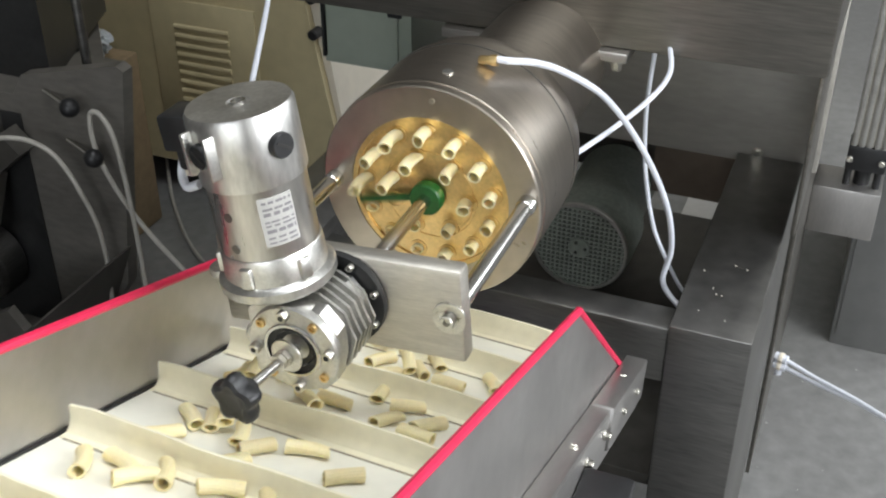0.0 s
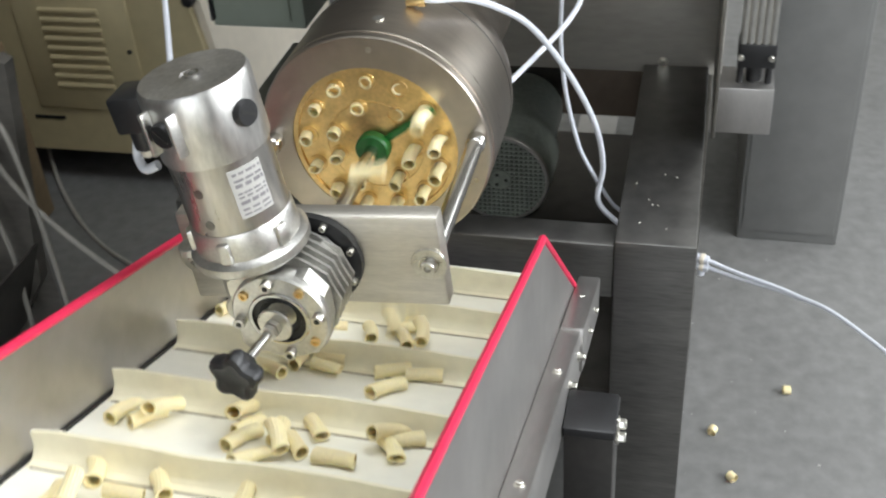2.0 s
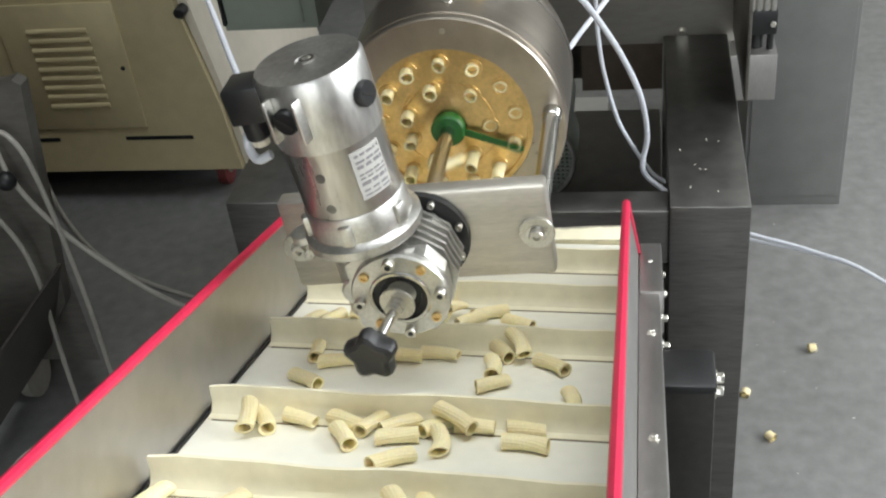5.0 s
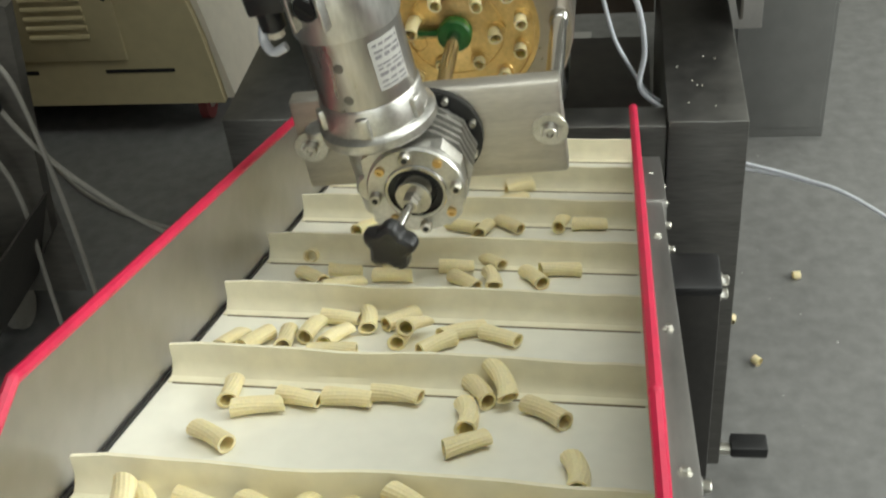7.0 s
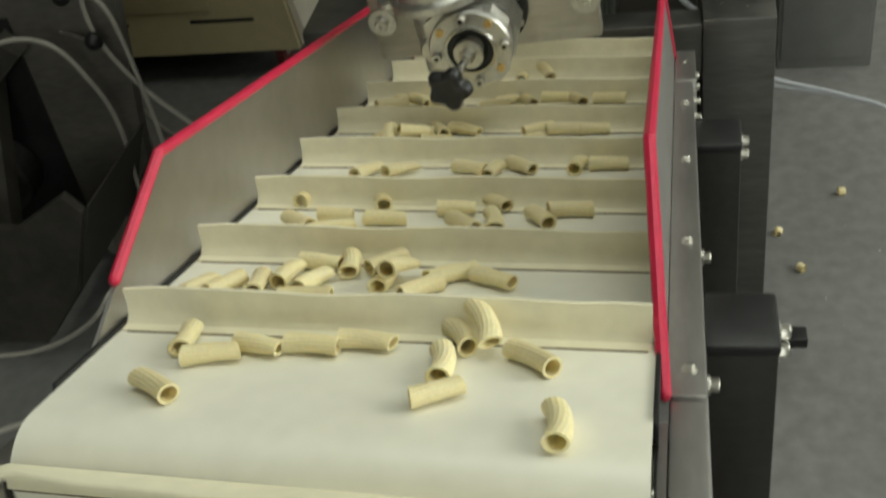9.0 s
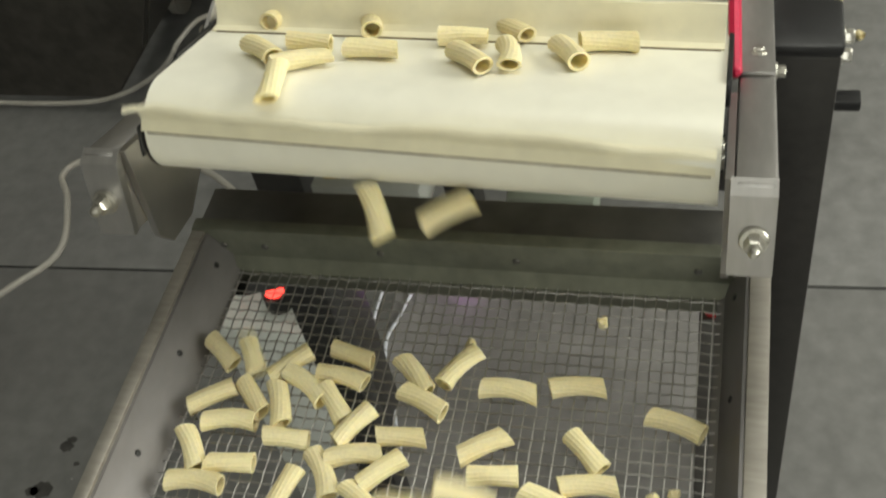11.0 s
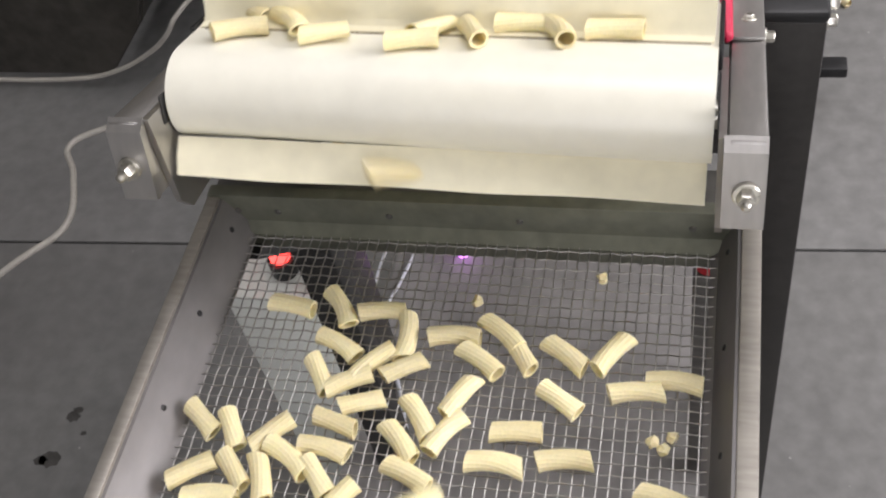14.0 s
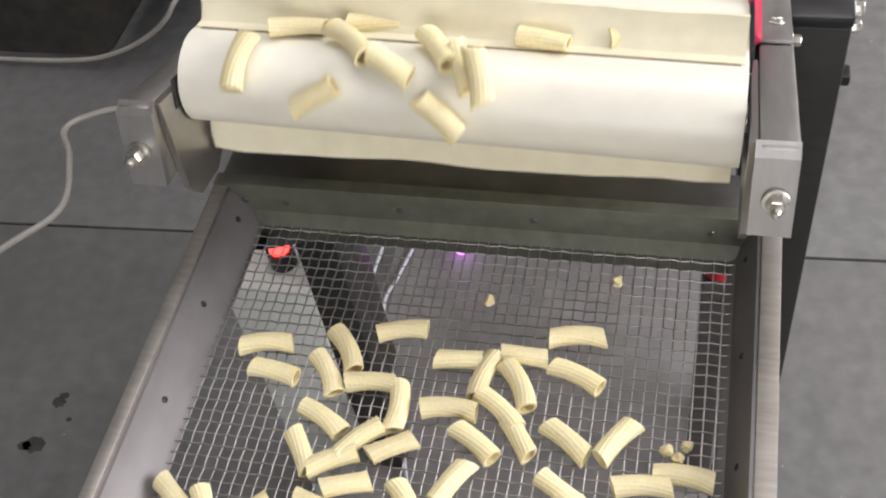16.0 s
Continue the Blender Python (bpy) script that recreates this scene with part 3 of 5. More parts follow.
part("bearing_boss", cyl((-0.040, -0.055, -0.004), (-0.040, -0.080, -0.004), 0.015, 24, edge=0.002), ALU, gear)
part("adapter_ring", lathe([(0.030, 0), (0.0465, 0), (0.0465, 0.007), (0.030, 0.007)], (0.004, -0.0185, 0.005), (0.004, 1, 0.005), 40), BLACKPAINT, gear, "dark adapter flange")
for a in range(18, 360, 45):
    part("bolt", capscrew((0.004 + 0.0415 * math.cos(radians(a)), -0.0185, 0.005 + 0.0415 * math.sin(radians(a))), (0, -1, 0), 0.0032, 0.006), ZINC, gear)
part("front_cover", lathe([(0.024, 0.006), (0.026, 0.0), (0.041, 0.0), (0.0425, 0.002), (0.0425, 0.008)], (0, -0.093, 0), (0, 1, 0), 48, caps=False), ALU, gear, "machined front cover")
part("seal", lathe([(0.008, 0.004), (0.017, 0.002), (0.018, 0.0), (0.0245, 0.0), (0.0245, 0.008)], (0, -0.091, 0), (0, 1, 0), 40, caps=False), BLACK, gear, "black shaft seal")
part("seal_ring", pipe(0.0268, 0.0235, (0, -0.0955, 0), (0, -0.090, 0), 40, 0.001), ROD, gear)
for i in range(8):
    a = radians(5 + 45 * i)
    p = (0.0352 * math.cos(a), -0.093, 0.0352 * math.sin(a))
    if i % 2 == 0:
        part("bolt", capscrew(p, (0, -1, 0), 0.0052, 0.007), ZINC, gear, "raised socket head bolt")
        part("socket", cyl((p[0], -0.0998, p[2]), (p[0], -0.1003, p[2]), 0.0026, 8), BLACK, gear)
    else:
        part("plug_screw", capscrew(p, (0, -1, 0), 0.0042, 0.003), BRASS, gear, "brass plug")
# spindle with its star knob, which turns with the cutter
SPIN = pose(0, -0.095, 0, -1.5, 0, -8)
bm = cyl((0, -0.058, 0), (0, 0.012, 0), 0.0042, 16)
spindle = new("spindle", mesh_of("spindle", bm, ROD))
spindle.parent = cutter
BASE[spindle.name] = Vector()
tagged(spindle, "threaded steel spindle")
part("spindle_washer", cyl((0, -0.006, 0), (0, -0.0085, 0), 0.0155, 32, edge=0.0006), ZINC, spindle)
part("lock_nut", lathe([(0.0078, 0), (0.0078, 0.005)], (0, -0.014, 0), (0, 1, 0), 6), ZINC, spindle)
part("lock_nut", lathe([(0.0074, 0), (0.0074, 0.005)], (0, -0.020, 0), (0, 1, 0), 6), ZINC, spindle)


def knob_mesh():
    bm, seg, rings = bmesh.new(), 60, []
    for h, k in ((0.0015, 0.5), (0, 0.72), (0.002, 0.92), (0.006, 1.0), (0.012, 1.0), (0.0165, 0.88), (0.018, 0.6), (0.026, 0.42)):
        ring = []
        for i in range(seg):
            a = 2 * math.pi * i / seg
            r = (0.0200 + (0.0030 * math.cos(5 * a) if k > 0.65 else 0)) * k
            ring.append(bm.verts.new((r * math.cos(a), -0.080 + h, r * math.sin(a))))
        rings.append(ring)
    for a, b in zip(rings, rings[1:]):
        for i in range(seg):
            bm.faces.new((a[i], a[(i + 1) % seg], b[(i + 1) % seg], b[i]))
    bm.faces.new(rings[0][::-1]), bm.faces.new(rings[-1])
    return bm


part("knob", knob_mesh(), BLACK, spindle, "black five lobed star knob")
# motor, leaning off its gearbox
MX, MY = -0.045, -0.052
motor = part("motor", lathe([(0.030, 0.040), (0.049, 0.040), (0.0505, 0.042), (0.0505, 0.049), (0.048, 0.0515), (0.0445, 0.053), (0.0435, 0.075), (0.0425, 0.077)], (MX, MY, 0), (MX, MY, 1), 56), ALU, cutter, "cast end bell with flange")
part("shell", lathe([(0.0418, 0.074), (0.0418, 0.140)], (MX, MY, 0), (MX, MY, 1), 56), MOTOR, motor, "polished motor shell")
part("end_cap", lathe([(0.041, 0.139), (0.0438, 0.139), (0.0445, 0.141), (0.0445, 0.196), (0.0425, 0.2), (0.010, 0.2), (0.009, 0.1985), (0.007, 0.1985), (0.0, 0.197)], (MX, MY, 0), (MX, MY, 1), 56), CAPCAST, motor, "cast aluminium end cap")
part("top_screw", pipe(0.0062, 0.0045, (MX, MY, 0.1988), (MX, MY, 0.2012), 20), ROD, motor)
for a in (205, 270, 335):
    d = Vector((math.cos(radians(a)), math.sin(radians(a)), 0))
    part("lug", box((-0.0055, -0.004, 0.053), (0.0055, 0.006, 0.072), 0.002, None, Matrix.Translation((MX + d.x * 0.044, MY + d.y * 0.044, 0)) @ pose(0, 0, 0, 0, 0, a + 90)), ALU, motor)
part("flange_ear", cyl((MX - 0.052, MY - 0.006, 0.041), (MX - 0.052, MY - 0.006, 0.049), 0.012, 24, edge=0.001), ALU, motor)
for a, lugs in ((252, True), (338, False)):
    d = Vector((math.cos(radians(a)), math.sin(radians(a)), 0))
    p = Vector((MX, MY, 0.172)) + d * 0.0425
    cap = part("brush_cap", lathe([(0.0105, 0), (0.0105, 0.006), (0.0095, 0.0075)], p, p + d, 28), BLACK, motor, "black slotted brush cap")
    side = Vector((-d.y, d.x, 0))
    part("slot", box((-0.0075, -0.0007, -0.0012), (0.0075, 0.0003, 0.0012), 0, None, Matrix.Translation(p + d * 0.0076) @ pose(0, 0, 0, 0, 35, a + 90)), LEGPAINT, cap)
    if lugs:
        for s in (-1, 1):
            q = p + side * s * 0.0135
            part("lug", box((-0.002, -0.009, -0.018), (0.002, 0.006, 0.018), 0.0015, None, Matrix.Translation(q) @ pose(0, 0, 0, 0, 0, a + 90)), ALU, motor)
for z in (0.117, 0.088):
    d = Vector((math.cos(radians(262)), math.sin(radians(262)), 0))
    p = Vector((MX, MY, z)) + d * 0.0405
    part("shell_screw", cyl(p, p + d * 0.0016, 0.0042, 16), DARKSTEEL, motor)


def curved_patch(a0, a1, z0, z1, r, n=8):
    out = bmesh.new()
    cols = []
    for i in range(n + 1):
        a = radians(a0 + (a1 - a0) * i / n)
        cols.append([out.verts.new((MX + q * math.cos(a), MY + q * math.sin(a), z)) for q, z in ((r, z0), (r, z1), (r - 0.0012, z1), (r - 0.0012, z0))])
    for c, d in zip(cols, cols[1:]):
        for k in range(4):
            out.faces.new((c[k], d[k], d[(k + 1) % 4], c[(k + 1) % 4]))
    out.faces.new(cols[0][::-1]), out.faces.new(cols[-1])
    return out


lab = part("label_plate", curved_patch(300, 340, 0.089, 0.132, 0.0423), PAPER, motor, "white printed rating label")
rnd = random.Random(3)
for i, (z, h) in enumerate(((0.1255, 0.0022), (0.120, 0.002), (0.115, 0.003), (0.109, 0.0016), (0.1055, 0.0016), (0.100, 0.003), (0.0945, 0.0018), (0.0905, 0.0014))):
    a = 304
    while a < 336:
        w = rnd.uniform(3, 11)
        part("print_bar", curved_patch(a, min(a + w, 338), z + 0.001, z + 0.001 + h, 0.0426, 3), INK, lab)
        a += w + rnd.uniform(1.2, 3.5)
plug = part("plug", box((-0.120, -0.065, 0.158), (-0.086, -0.030, 0.190), 0.003), BLACK, motor, "black cable plug")
part("plug_gland", cyl((-0.108, -0.048, 0.160), (-0.108, -0.048, 0.138), 0.0105, 20, edge=0.002), BLACK, plug)
part("plug_nut", cyl((-0.108, -0.048, 0.139), (-0.108, -0.048, 0.132), 0.0075, 8), CREAM, plug)
LEAN = Matrix.Translation((0.004, 0, 0.004)) @ Matrix.Translation((MX, MY, 0.2)) @ Matrix.Rotation(radians(-4.4), 4, "Y") @ Matrix.Translation((-MX, -MY, -0.2))
for ob in (motor, *motor.children_recursive):
    ob.data.transform(LEAN)
# rotating blade on its spindle, about the die's axis
bm = lathe([(0.004, 0), (0.0165, 0), (0.018, 0.002), (0.018, 0.012), (0.015, 0.014)], (0, -0.006, 0), (0, 1, 0), 32)
blade = new("cutter_blade", mesh_of("cutter_blade", bm, GREEN))
blade.parent = cutter
BASE[blade.name] = Vector()
bm = box((0.012, 0.0035, -0.004), (0.082, 0.0050, 0.004), 0.0006)
part("blade_arm", bm, GREEN, blade, "dark green knife arm")
part("drive_shaft", cyl((0, -0.006, 0), (0, -0.188, 0), 0.0075, 20), ROD, blade, "steel drive shaft")

# ---- fan motor below the barrel ----
fan = thing("electric_motor", (-0.012, 1.65, 0.49), "dark green grey electric motor with a fan grille", "motor")
FX, FY, FZ = -0.012, 1.55, 0.589
part("inner_dark", cyl((FX, FY + 0.008, FZ), (FX, FY + 0.012, FZ), 0.078, 32), BLACK, fan)
part("body", lathe([(0.03, 0.012), (0.078, 0.012), (0.083, 0.004), (0.087, 0.02), (0.088, 0.10), (0.080, 0.11), (0.074, 0.112), (0.074, 0.26)], (FX, FY, FZ), (FX, 3, FZ), 48), FAN, fan, "dark green fan cowl and motor body")
part("foot", box((FX - 0.05, FY + 0.11, 0.49), (FX + 0.05, FY + 0.25, 0.53), 0.004), FAN, fan)
# aluminium instead of the cowl's paint, to draw the highlight round the rim
part("cowl_rim", pipe(0.0855, 0.079, (FX, FY - 0.004, FZ), (FX, FY + 0.004, FZ), 48, 0.0015), ALU, fan, "rounded cowl rim, bright metal for its ring highlight")
bm = bmesh.new()
for i in range(-9, 10):
    c = i * 0.0083
    half = math.sqrt(max(0, 0.079 ** 2 - c * c))
    box((FX + c - 0.0016, FY - 0.0025, FZ - half), (FX + c + 0.0016, FY + 0.0015, FZ + half), 0, bm)
    box((FX - half, FY - 0.0035, FZ + c - 0.0016), (FX + half, FY + 0.0005, FZ + c + 0.0016), 0, bm)
part("grille", bm, FAN, fan, "square mesh fan grille")
part("hub", cyl((FX, FY - 0.0055, FZ), (FX, FY + 0.001, FZ), 0.020, 28, edge=0.002), FAN, fan)
for a in range(0, 360, 120):
    part("hub_hole", cyl((FX + 0.011 * math.cos(radians(a)), FY - 0.0052, FZ + 0.011 * math.sin(radians(a))), (FX + 0.011 * math.cos(radians(a)), FY - 0.0060, FZ + 0.011 * math.sin(radians(a))), 0.003, 10), BLACK, fan)

# ---- control cabinet and air cylinder beside the extruder ----
cab = thing("control_cabinet", (0.55, 2.5, 0), "grey steel control cabinet standing on the floor", "cabinet")
part("body", box((0.432, 2.275, 0.0), (0.667, 2.85, 1.7), 0.004), GREYBOX, cab)
part("door_edge", box((0.442, 2.270, 0.03), (0.657, 2.2748, 1.69), 0.002), GREYBOX, cab)
part("hinge", box((0.664, 2.268, 0.66), (0.671, 2.28, 0.70), 0.001), ZINC, cab)
side = thing("side_housing", (0.335, 1.9, 0.12), "stainless side panel of the extruder's base, its shadow in the colour", "panel")
# dark housing steel paints in the shadow between post and air cylinder
part("panel", box((0.326, 1.62, 0.12), (0.333, 2.15, 1.07), 0.001), HOUSING, side)
part("bracket", box((0.333, 2.03, 0.432), (0.462, 2.13, 0.537), 0.003), STEEL_X, side, "folded stainless bracket")
aircyl = thing("air_cylinder", (0.424, 2.07, 0.537), "aluminium air cylinder with a black end block", "cylinder")
for i in range(5):
    part("profile_rib", box((0.387 + i * 0.0142, 2.045, 0.625), (0.398 + i * 0.0142, 2.10, 1.4), 0.002), ALU, aircyl)
part("profile_core", box((0.389, 2.05, 0.626), (0.453, 2.096, 1.395)), ALU_PLATE, aircyl)
part("end_block", box((0.384, 2.043, 0.575), (0.459, 2.105, 0.628), 0.004), BLACK, aircyl)
part("foot_screw", cyl((0.42, 2.075, 0.537), (0.42, 2.075, 0.58), 0.016, 16), BLACK, aircyl)
for s in (-1, 1):
    part("screw", capscrew((0.42 + s * 0.028, 2.06, 0.537), (0, 0, 1), 0.007, 0.04), BLACK, aircyl)
    part("screw", capscrew((0.42 + s * 0.030, 2.043, 0.60), (0, -1, 0), 0.006, 0.006), ZINC, aircyl)

# ---- hoses and cables ----


def hose(name, pts, r, material, label, category="hose", n=8):
    return single(name, sweep(smooth_line(pts, n), r * 0.8, 10), material, pts[0], label, category)


hose("air_hose", [(0.027, 0.965, 1.17), (0.043, 0.97, 1.168), (0.064, 1.0, 1.157), (0.087, 1.03, 1.138), (0.114, 1.08, 1.098), (0.135, 1.13, 1.044), (0.163, 1.17, 0.973), (0.186, 1.2, 0.898), (0.194, 1.22, 0.828), (0.189, 1.22, 0.772), (0.225, 1.2, 0.745)], 0.0048, TUBE, "milky white nylon air hose arching from the die head")
single("hose_fitting", lathe([(0.004, 0), (0.0048, 0.002), (0.0048, 0.012), (0.006, 0.013), (0.006, 0.02)], (0.012, 0.965, 1.1665), (0.04, 0.966, 1.169), 16), BRASS, (0.012, 0.965, 1.1665), "brass push fitting on the head", "fitting")
hose("air_hose", [(0.088, 1.04, 1.025), (0.115, 1.15, 1.02), (0.149, 1.2, 1.046), (0.16, 1.25, 1.061), (0.151, 1.28, 1.085)], 0.0042, TUBE, "milky white nylon air hose crossing to the housing")
hose("air_hose", [(0.13, 1.3, 1.08), (0.126, 1.3, 0.987), (0.132, 1.3, 0.903), (0.148, 1.3, 0.826), (0.164, 1.3, 0.783), (0.2, 1.3, 0.72), (0.224, 1.3, 0.70)], 0.0038, TUBE, "milky white nylon air hose hanging from the housing")
for k, dz in enumerate((0.0, -0.018)):
    hose("pneumatic_line", [(0.33, 1.765, 0.30 + dz), (0.352, 1.76, 0.299 + dz), (0.411, 1.742, 0.287 + dz * 0.7), (0.52, 1.692, 0.282 + dz * 0.2), (0.63, 1.61, 0.275), (0.9, 1.35, 0.2), (1.2, 1.1, 0.05)], 0.0048, TUBE, "white pneumatic line running out to the side")
    f = thing("tube_connector", (0.342, 1.762, 0.30 + dz), "translucent white push-in tube connector", "connector")
    part("barrel", cyl((0.334, 1.764, 0.30 + dz), (0.358, 1.758, 0.2985 + dz), 0.0088, 16, edge=0.001), TUBE, f)
    part("collar", cyl((0.342, 1.762, 0.30 + dz), (0.350, 1.76, 0.2995 + dz), 0.0105, 16, edge=0.001), CREAM, f)
single("drain_cap", cyl((0.345, 1.76, 0.262), (0.345, 1.76, 0.276), 0.007, 12), TUBE, (0.345, 1.76, 0.262), "small blue white drain tip", "cap")
hose("power_cable", [(-0.9, 2.2, 1.25), (-0.6, 1.65, 1.13), (-0.41, 1.26, 1.092), (-0.306, 1.046, 1.09), (-0.257, 0.945, 1.092), (-0.20, 0.83, 1.10), (-0.155, 0.72, 1.135), (-0.132, 0.668, 1.17)], 0.0045, TUBE, "white cable running down to the motor plug", "cable")
hose("plug_tail", [(-0.130, 0.636, 1.182), (-0.130, 0.632, 1.170), (-0.122, 0.626, 1.163), (-0.110, 0.626, 1.168)], 0.005, TUBE, "short white cable hook under the plug", "cable")
hose("floor_cable", [(-2.4, 2.9, 0.55), (-1.95, 2.7, 0.35), (-1.611, 2.508, 0.12), (-1.384, 2.236, 0.02), (-1.167, 2.026, 0.008), (-0.923, 1.898, 0.008), (-0.6, 1.8, 0.008)], 0.0062, CABLE, "grey white cable lying across the floor", "cable")
hose("machine_cable", [(-1.40, 1.38, 0.50), (-1.18, 1.42, 0.63), (-1.05, 1.44, 0.63), (-0.985, 1.45, 0.52), (-0.97, 1.46, 0.40), (-0.99, 1.47, 0.2), (-1.0, 1.47, 0.02)], 0.0062, CABLE, "grey white cable looped over the dark machine", "cable")
hose("machine_cable", [(-0.90, 1.47, 0.02), (-0.89, 1.47, 0.35), (-0.90, 1.47, 0.62), (-0.925, 1.47, 0.705), (-0.955, 1.47, 0.70), (-0.945, 1.47, 0.60), (-0.87, 1.48, 0.46), (-0.72, 1.5, 0.30), (-0.58, 1.55, 0.2), (-0.5, 1.6, 0.02)], 0.0062, CABLE, "grey white cable standing in a tall loop", "cable")
hose("tray_cable", [(-0.2565, 0.225, 0.65), (-0.30, 0.27, 0.64), (-0.45, 0.42, 0.62), (-0.60, 0.475, 0.605), (-0.67, 0.46, 0.60), (-0.688, 0.43, 0.60), (-0.66, 0.385, 0.60), (-0.638, 0.30, 0.595), (-0.70, 0.22, 0.59), (-0.95, 0.1, 0.45), (-1.4, 0.0, 0.01)], 0.0055, CABLE, "grey cable looping past the conveyor's end", "cable")
hose("hanging_cable", [(-1.7, 0.9, 0.40), (-1.4, 0.9, 0.305), (-1.18, 0.9, 0.29), (-1.0, 0.9, 0.295), (-0.905, 0.9, 0.32), (-0.825, 0.9, 0.365), (-0.78, 0.9, 0.405), (-0.76, 0.92, 0.43), (-0.74, 1.0, 0.42), (-0.73, 1.15, 0.30), (-0.75, 1.3, 0.08), (-0.77, 1.4, 0.007), (-0.8, 1.5, 0.007)], 0.0055, CABLE, "grey cable sagging before the dark machine", "cable")

# ---- vibrating tray below the roller ----
TR_Z = 0.9675
tray = thing("vibrating_tray", (0, -0.3, 0.955), "stainless vibrating tray with a woven wire floor", "tray")
for x0, x1 in ((-0.2045, -0.1945), (0.1985, 0.2115)):
    part("rim", box((x0, -1.0, 0.94), (x1, 0.014, 1.0), 0.0007), TRAYSTEEL, tray, "folded steel rim")
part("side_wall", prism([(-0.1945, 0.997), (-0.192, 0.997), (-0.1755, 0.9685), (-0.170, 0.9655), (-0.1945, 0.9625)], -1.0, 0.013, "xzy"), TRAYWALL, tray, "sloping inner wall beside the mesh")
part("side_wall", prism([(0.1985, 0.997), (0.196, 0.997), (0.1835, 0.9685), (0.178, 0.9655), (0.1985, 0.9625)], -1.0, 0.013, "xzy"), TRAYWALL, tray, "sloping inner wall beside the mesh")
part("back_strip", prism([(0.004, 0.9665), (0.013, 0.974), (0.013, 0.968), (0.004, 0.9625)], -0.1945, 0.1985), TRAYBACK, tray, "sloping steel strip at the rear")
part("back_rim", box((-0.2045, 0.013, 0.94), (0.2115, 0.024, 1.002), 0.0008), TRAYBACK, tray, "green grey rear rim, its shade put into the colour")
# dark steel gives the shadow strip behind the rear rim
part("rear_flange", box((-0.2045, 0.0245, 0.990), (0.2115, 0.062, 0.994), 0.0008), DARKSTEEL, tray, "rear flange, dark for the shadow strip behind the rim")
for x in (-0.183, -0.15, -0.06, 0.04, 0.165):
    part("rivet", lathe([(0.003, 0), (0.0025, 0.0015), (0.001, 0.002)], (x, 0.0135, 0.985), (x, -1, 0.985), 12), DARKSTEEL, tray)
for x, dx in ((-0.1838, 1), (0.1898, -1)):
    for y in (-0.005, -0.085, -0.165, -0.245, -0.325, -0.45):
        part("rivet", lathe([(0.0028, -0.001), (0.0022, 0.0008), (0.001, 0.0012)], (x, y, 0.9825), (x + dx * 0.89, y, 0.9825 + 0.45), 12), BLACK, tray)


def wires():
    long_bm = sweep([(0, -0.702 + 0.0085 * i, 0.0006 * (1 if i % 2 else -1)) for i in range(120)], 0.00054, 5)
    cross_bm = sweep([(-0.1765 + 0.0077 * i, 0, 0.0006 * (1 if i % 2 else -1)) for i in range(48)], 0.00054, 5)
    lm, cm = mesh_of("wire", long_bm, WIRE), mesh_of("wire", cross_bm, WIRE)
    for i in range(46):
        ob = new("wire", lm)
        ob.parent, ob.location = tray, (-0.170 + i * 0.0077, 0, 0.0117)
    for i in range(118):
        ob = new("wire", cm)
        ob.parent, ob.location = tray, (0, -0.6935 + i * 0.0085, 0.0121)


# under the tray: drive box, cables and indicator lamps
jbox = thing("junction_box", (-0.33, 0.2, 0.0), "pale grey junction box under the tray with a red lamp", "box")
part("body", box((-0.374, 0.190, 0.02), (-0.264, 0.33, 0.615), 0.004), PALEBOX, jbox)
part("plinth", box((-0.384, 0.180, 0.0), (-0.254, 0.34, 0.02)), BLACKPAINT, jbox)
part("lamp_base", cyl((-0.308, 0.232, 0.615), (-0.308, 0.232, 0.64), 0.016, 20), BLACK, jbox)
part("lamp", lathe([(0.012, 0), (0.012, 0.014), (0.007, 0.02)], (-0.308, 0.232, 0.64), (-0.308, 0.232, 1), 20), GLASS_RED, jbox, "lit red indicator lamp")
drive = thing("vibrating_drive", (0.0, -0.1, 0.0), "dark steel drive frame under the tray", "frame")
# added sheet that stands for the hazy floor showing through the mesh
part("pan", box((-0.252, -0.6, 0.40), (0.20, 0.53, 0.405)), FLOOR_HAZE, drive, "added grey sheet for the hazy floor tone under the mesh")
part("beam", box((0.12, -0.6, 0.36), (0.20, 0.45, 0.399), 0.004), DARKSTEEL, drive)
part("beam", box((-0.235, 0.40, 0.36), (0.20, 0.44, 0.399), 0.004), DARKSTEEL, drive)
for x, y in ((-0.19, -0.6), (0.195, -0.6), (0.195, 0.012)):
    part("support", box((x - 0.01, y - 0.02, 0.0), (x + 0.01, y, 0.94), 0.002), DARKSTEEL, drive)
part("support", box((-0.205, 0.095, 0.0), (-0.165, 0.125, 0.86), 0.002), BLACKPAINT, drive, "dark upright of the drive frame")
part("strut", prism([(0.095, 0.84), (0.125, 0.86), (0.02, 0.945), (0.0, 0.94)], -0.195, -0.175, "yzx"), BLACKPAINT, drive)
single("indicator_lamp", cyl((-0.159, 0.437, 0.405), (-0.159, 0.437, 0.43), 0.010, 16), GLOW_VIOLET, (-0.159, 0.437, 0.405), "small violet indicator lamp", "lamp")
single("button_post", box((0.177 - 0.014, 0.138 - 0.012, 0.405), (0.177 + 0.014, 0.138 + 0.012, 0.78), 0.003), DARKSTEEL, (0.177, 0.138, 0.405), "dark steel post under the red stop button", "post")
single("stop_button", cyl((0.177, 0.138, 0.78), (0.177, 0.138, 0.81), 0.012, 20, edge=0.004), REDPLASTIC, (0.177, 0.138, 0.78), "red plastic stop button", "button")
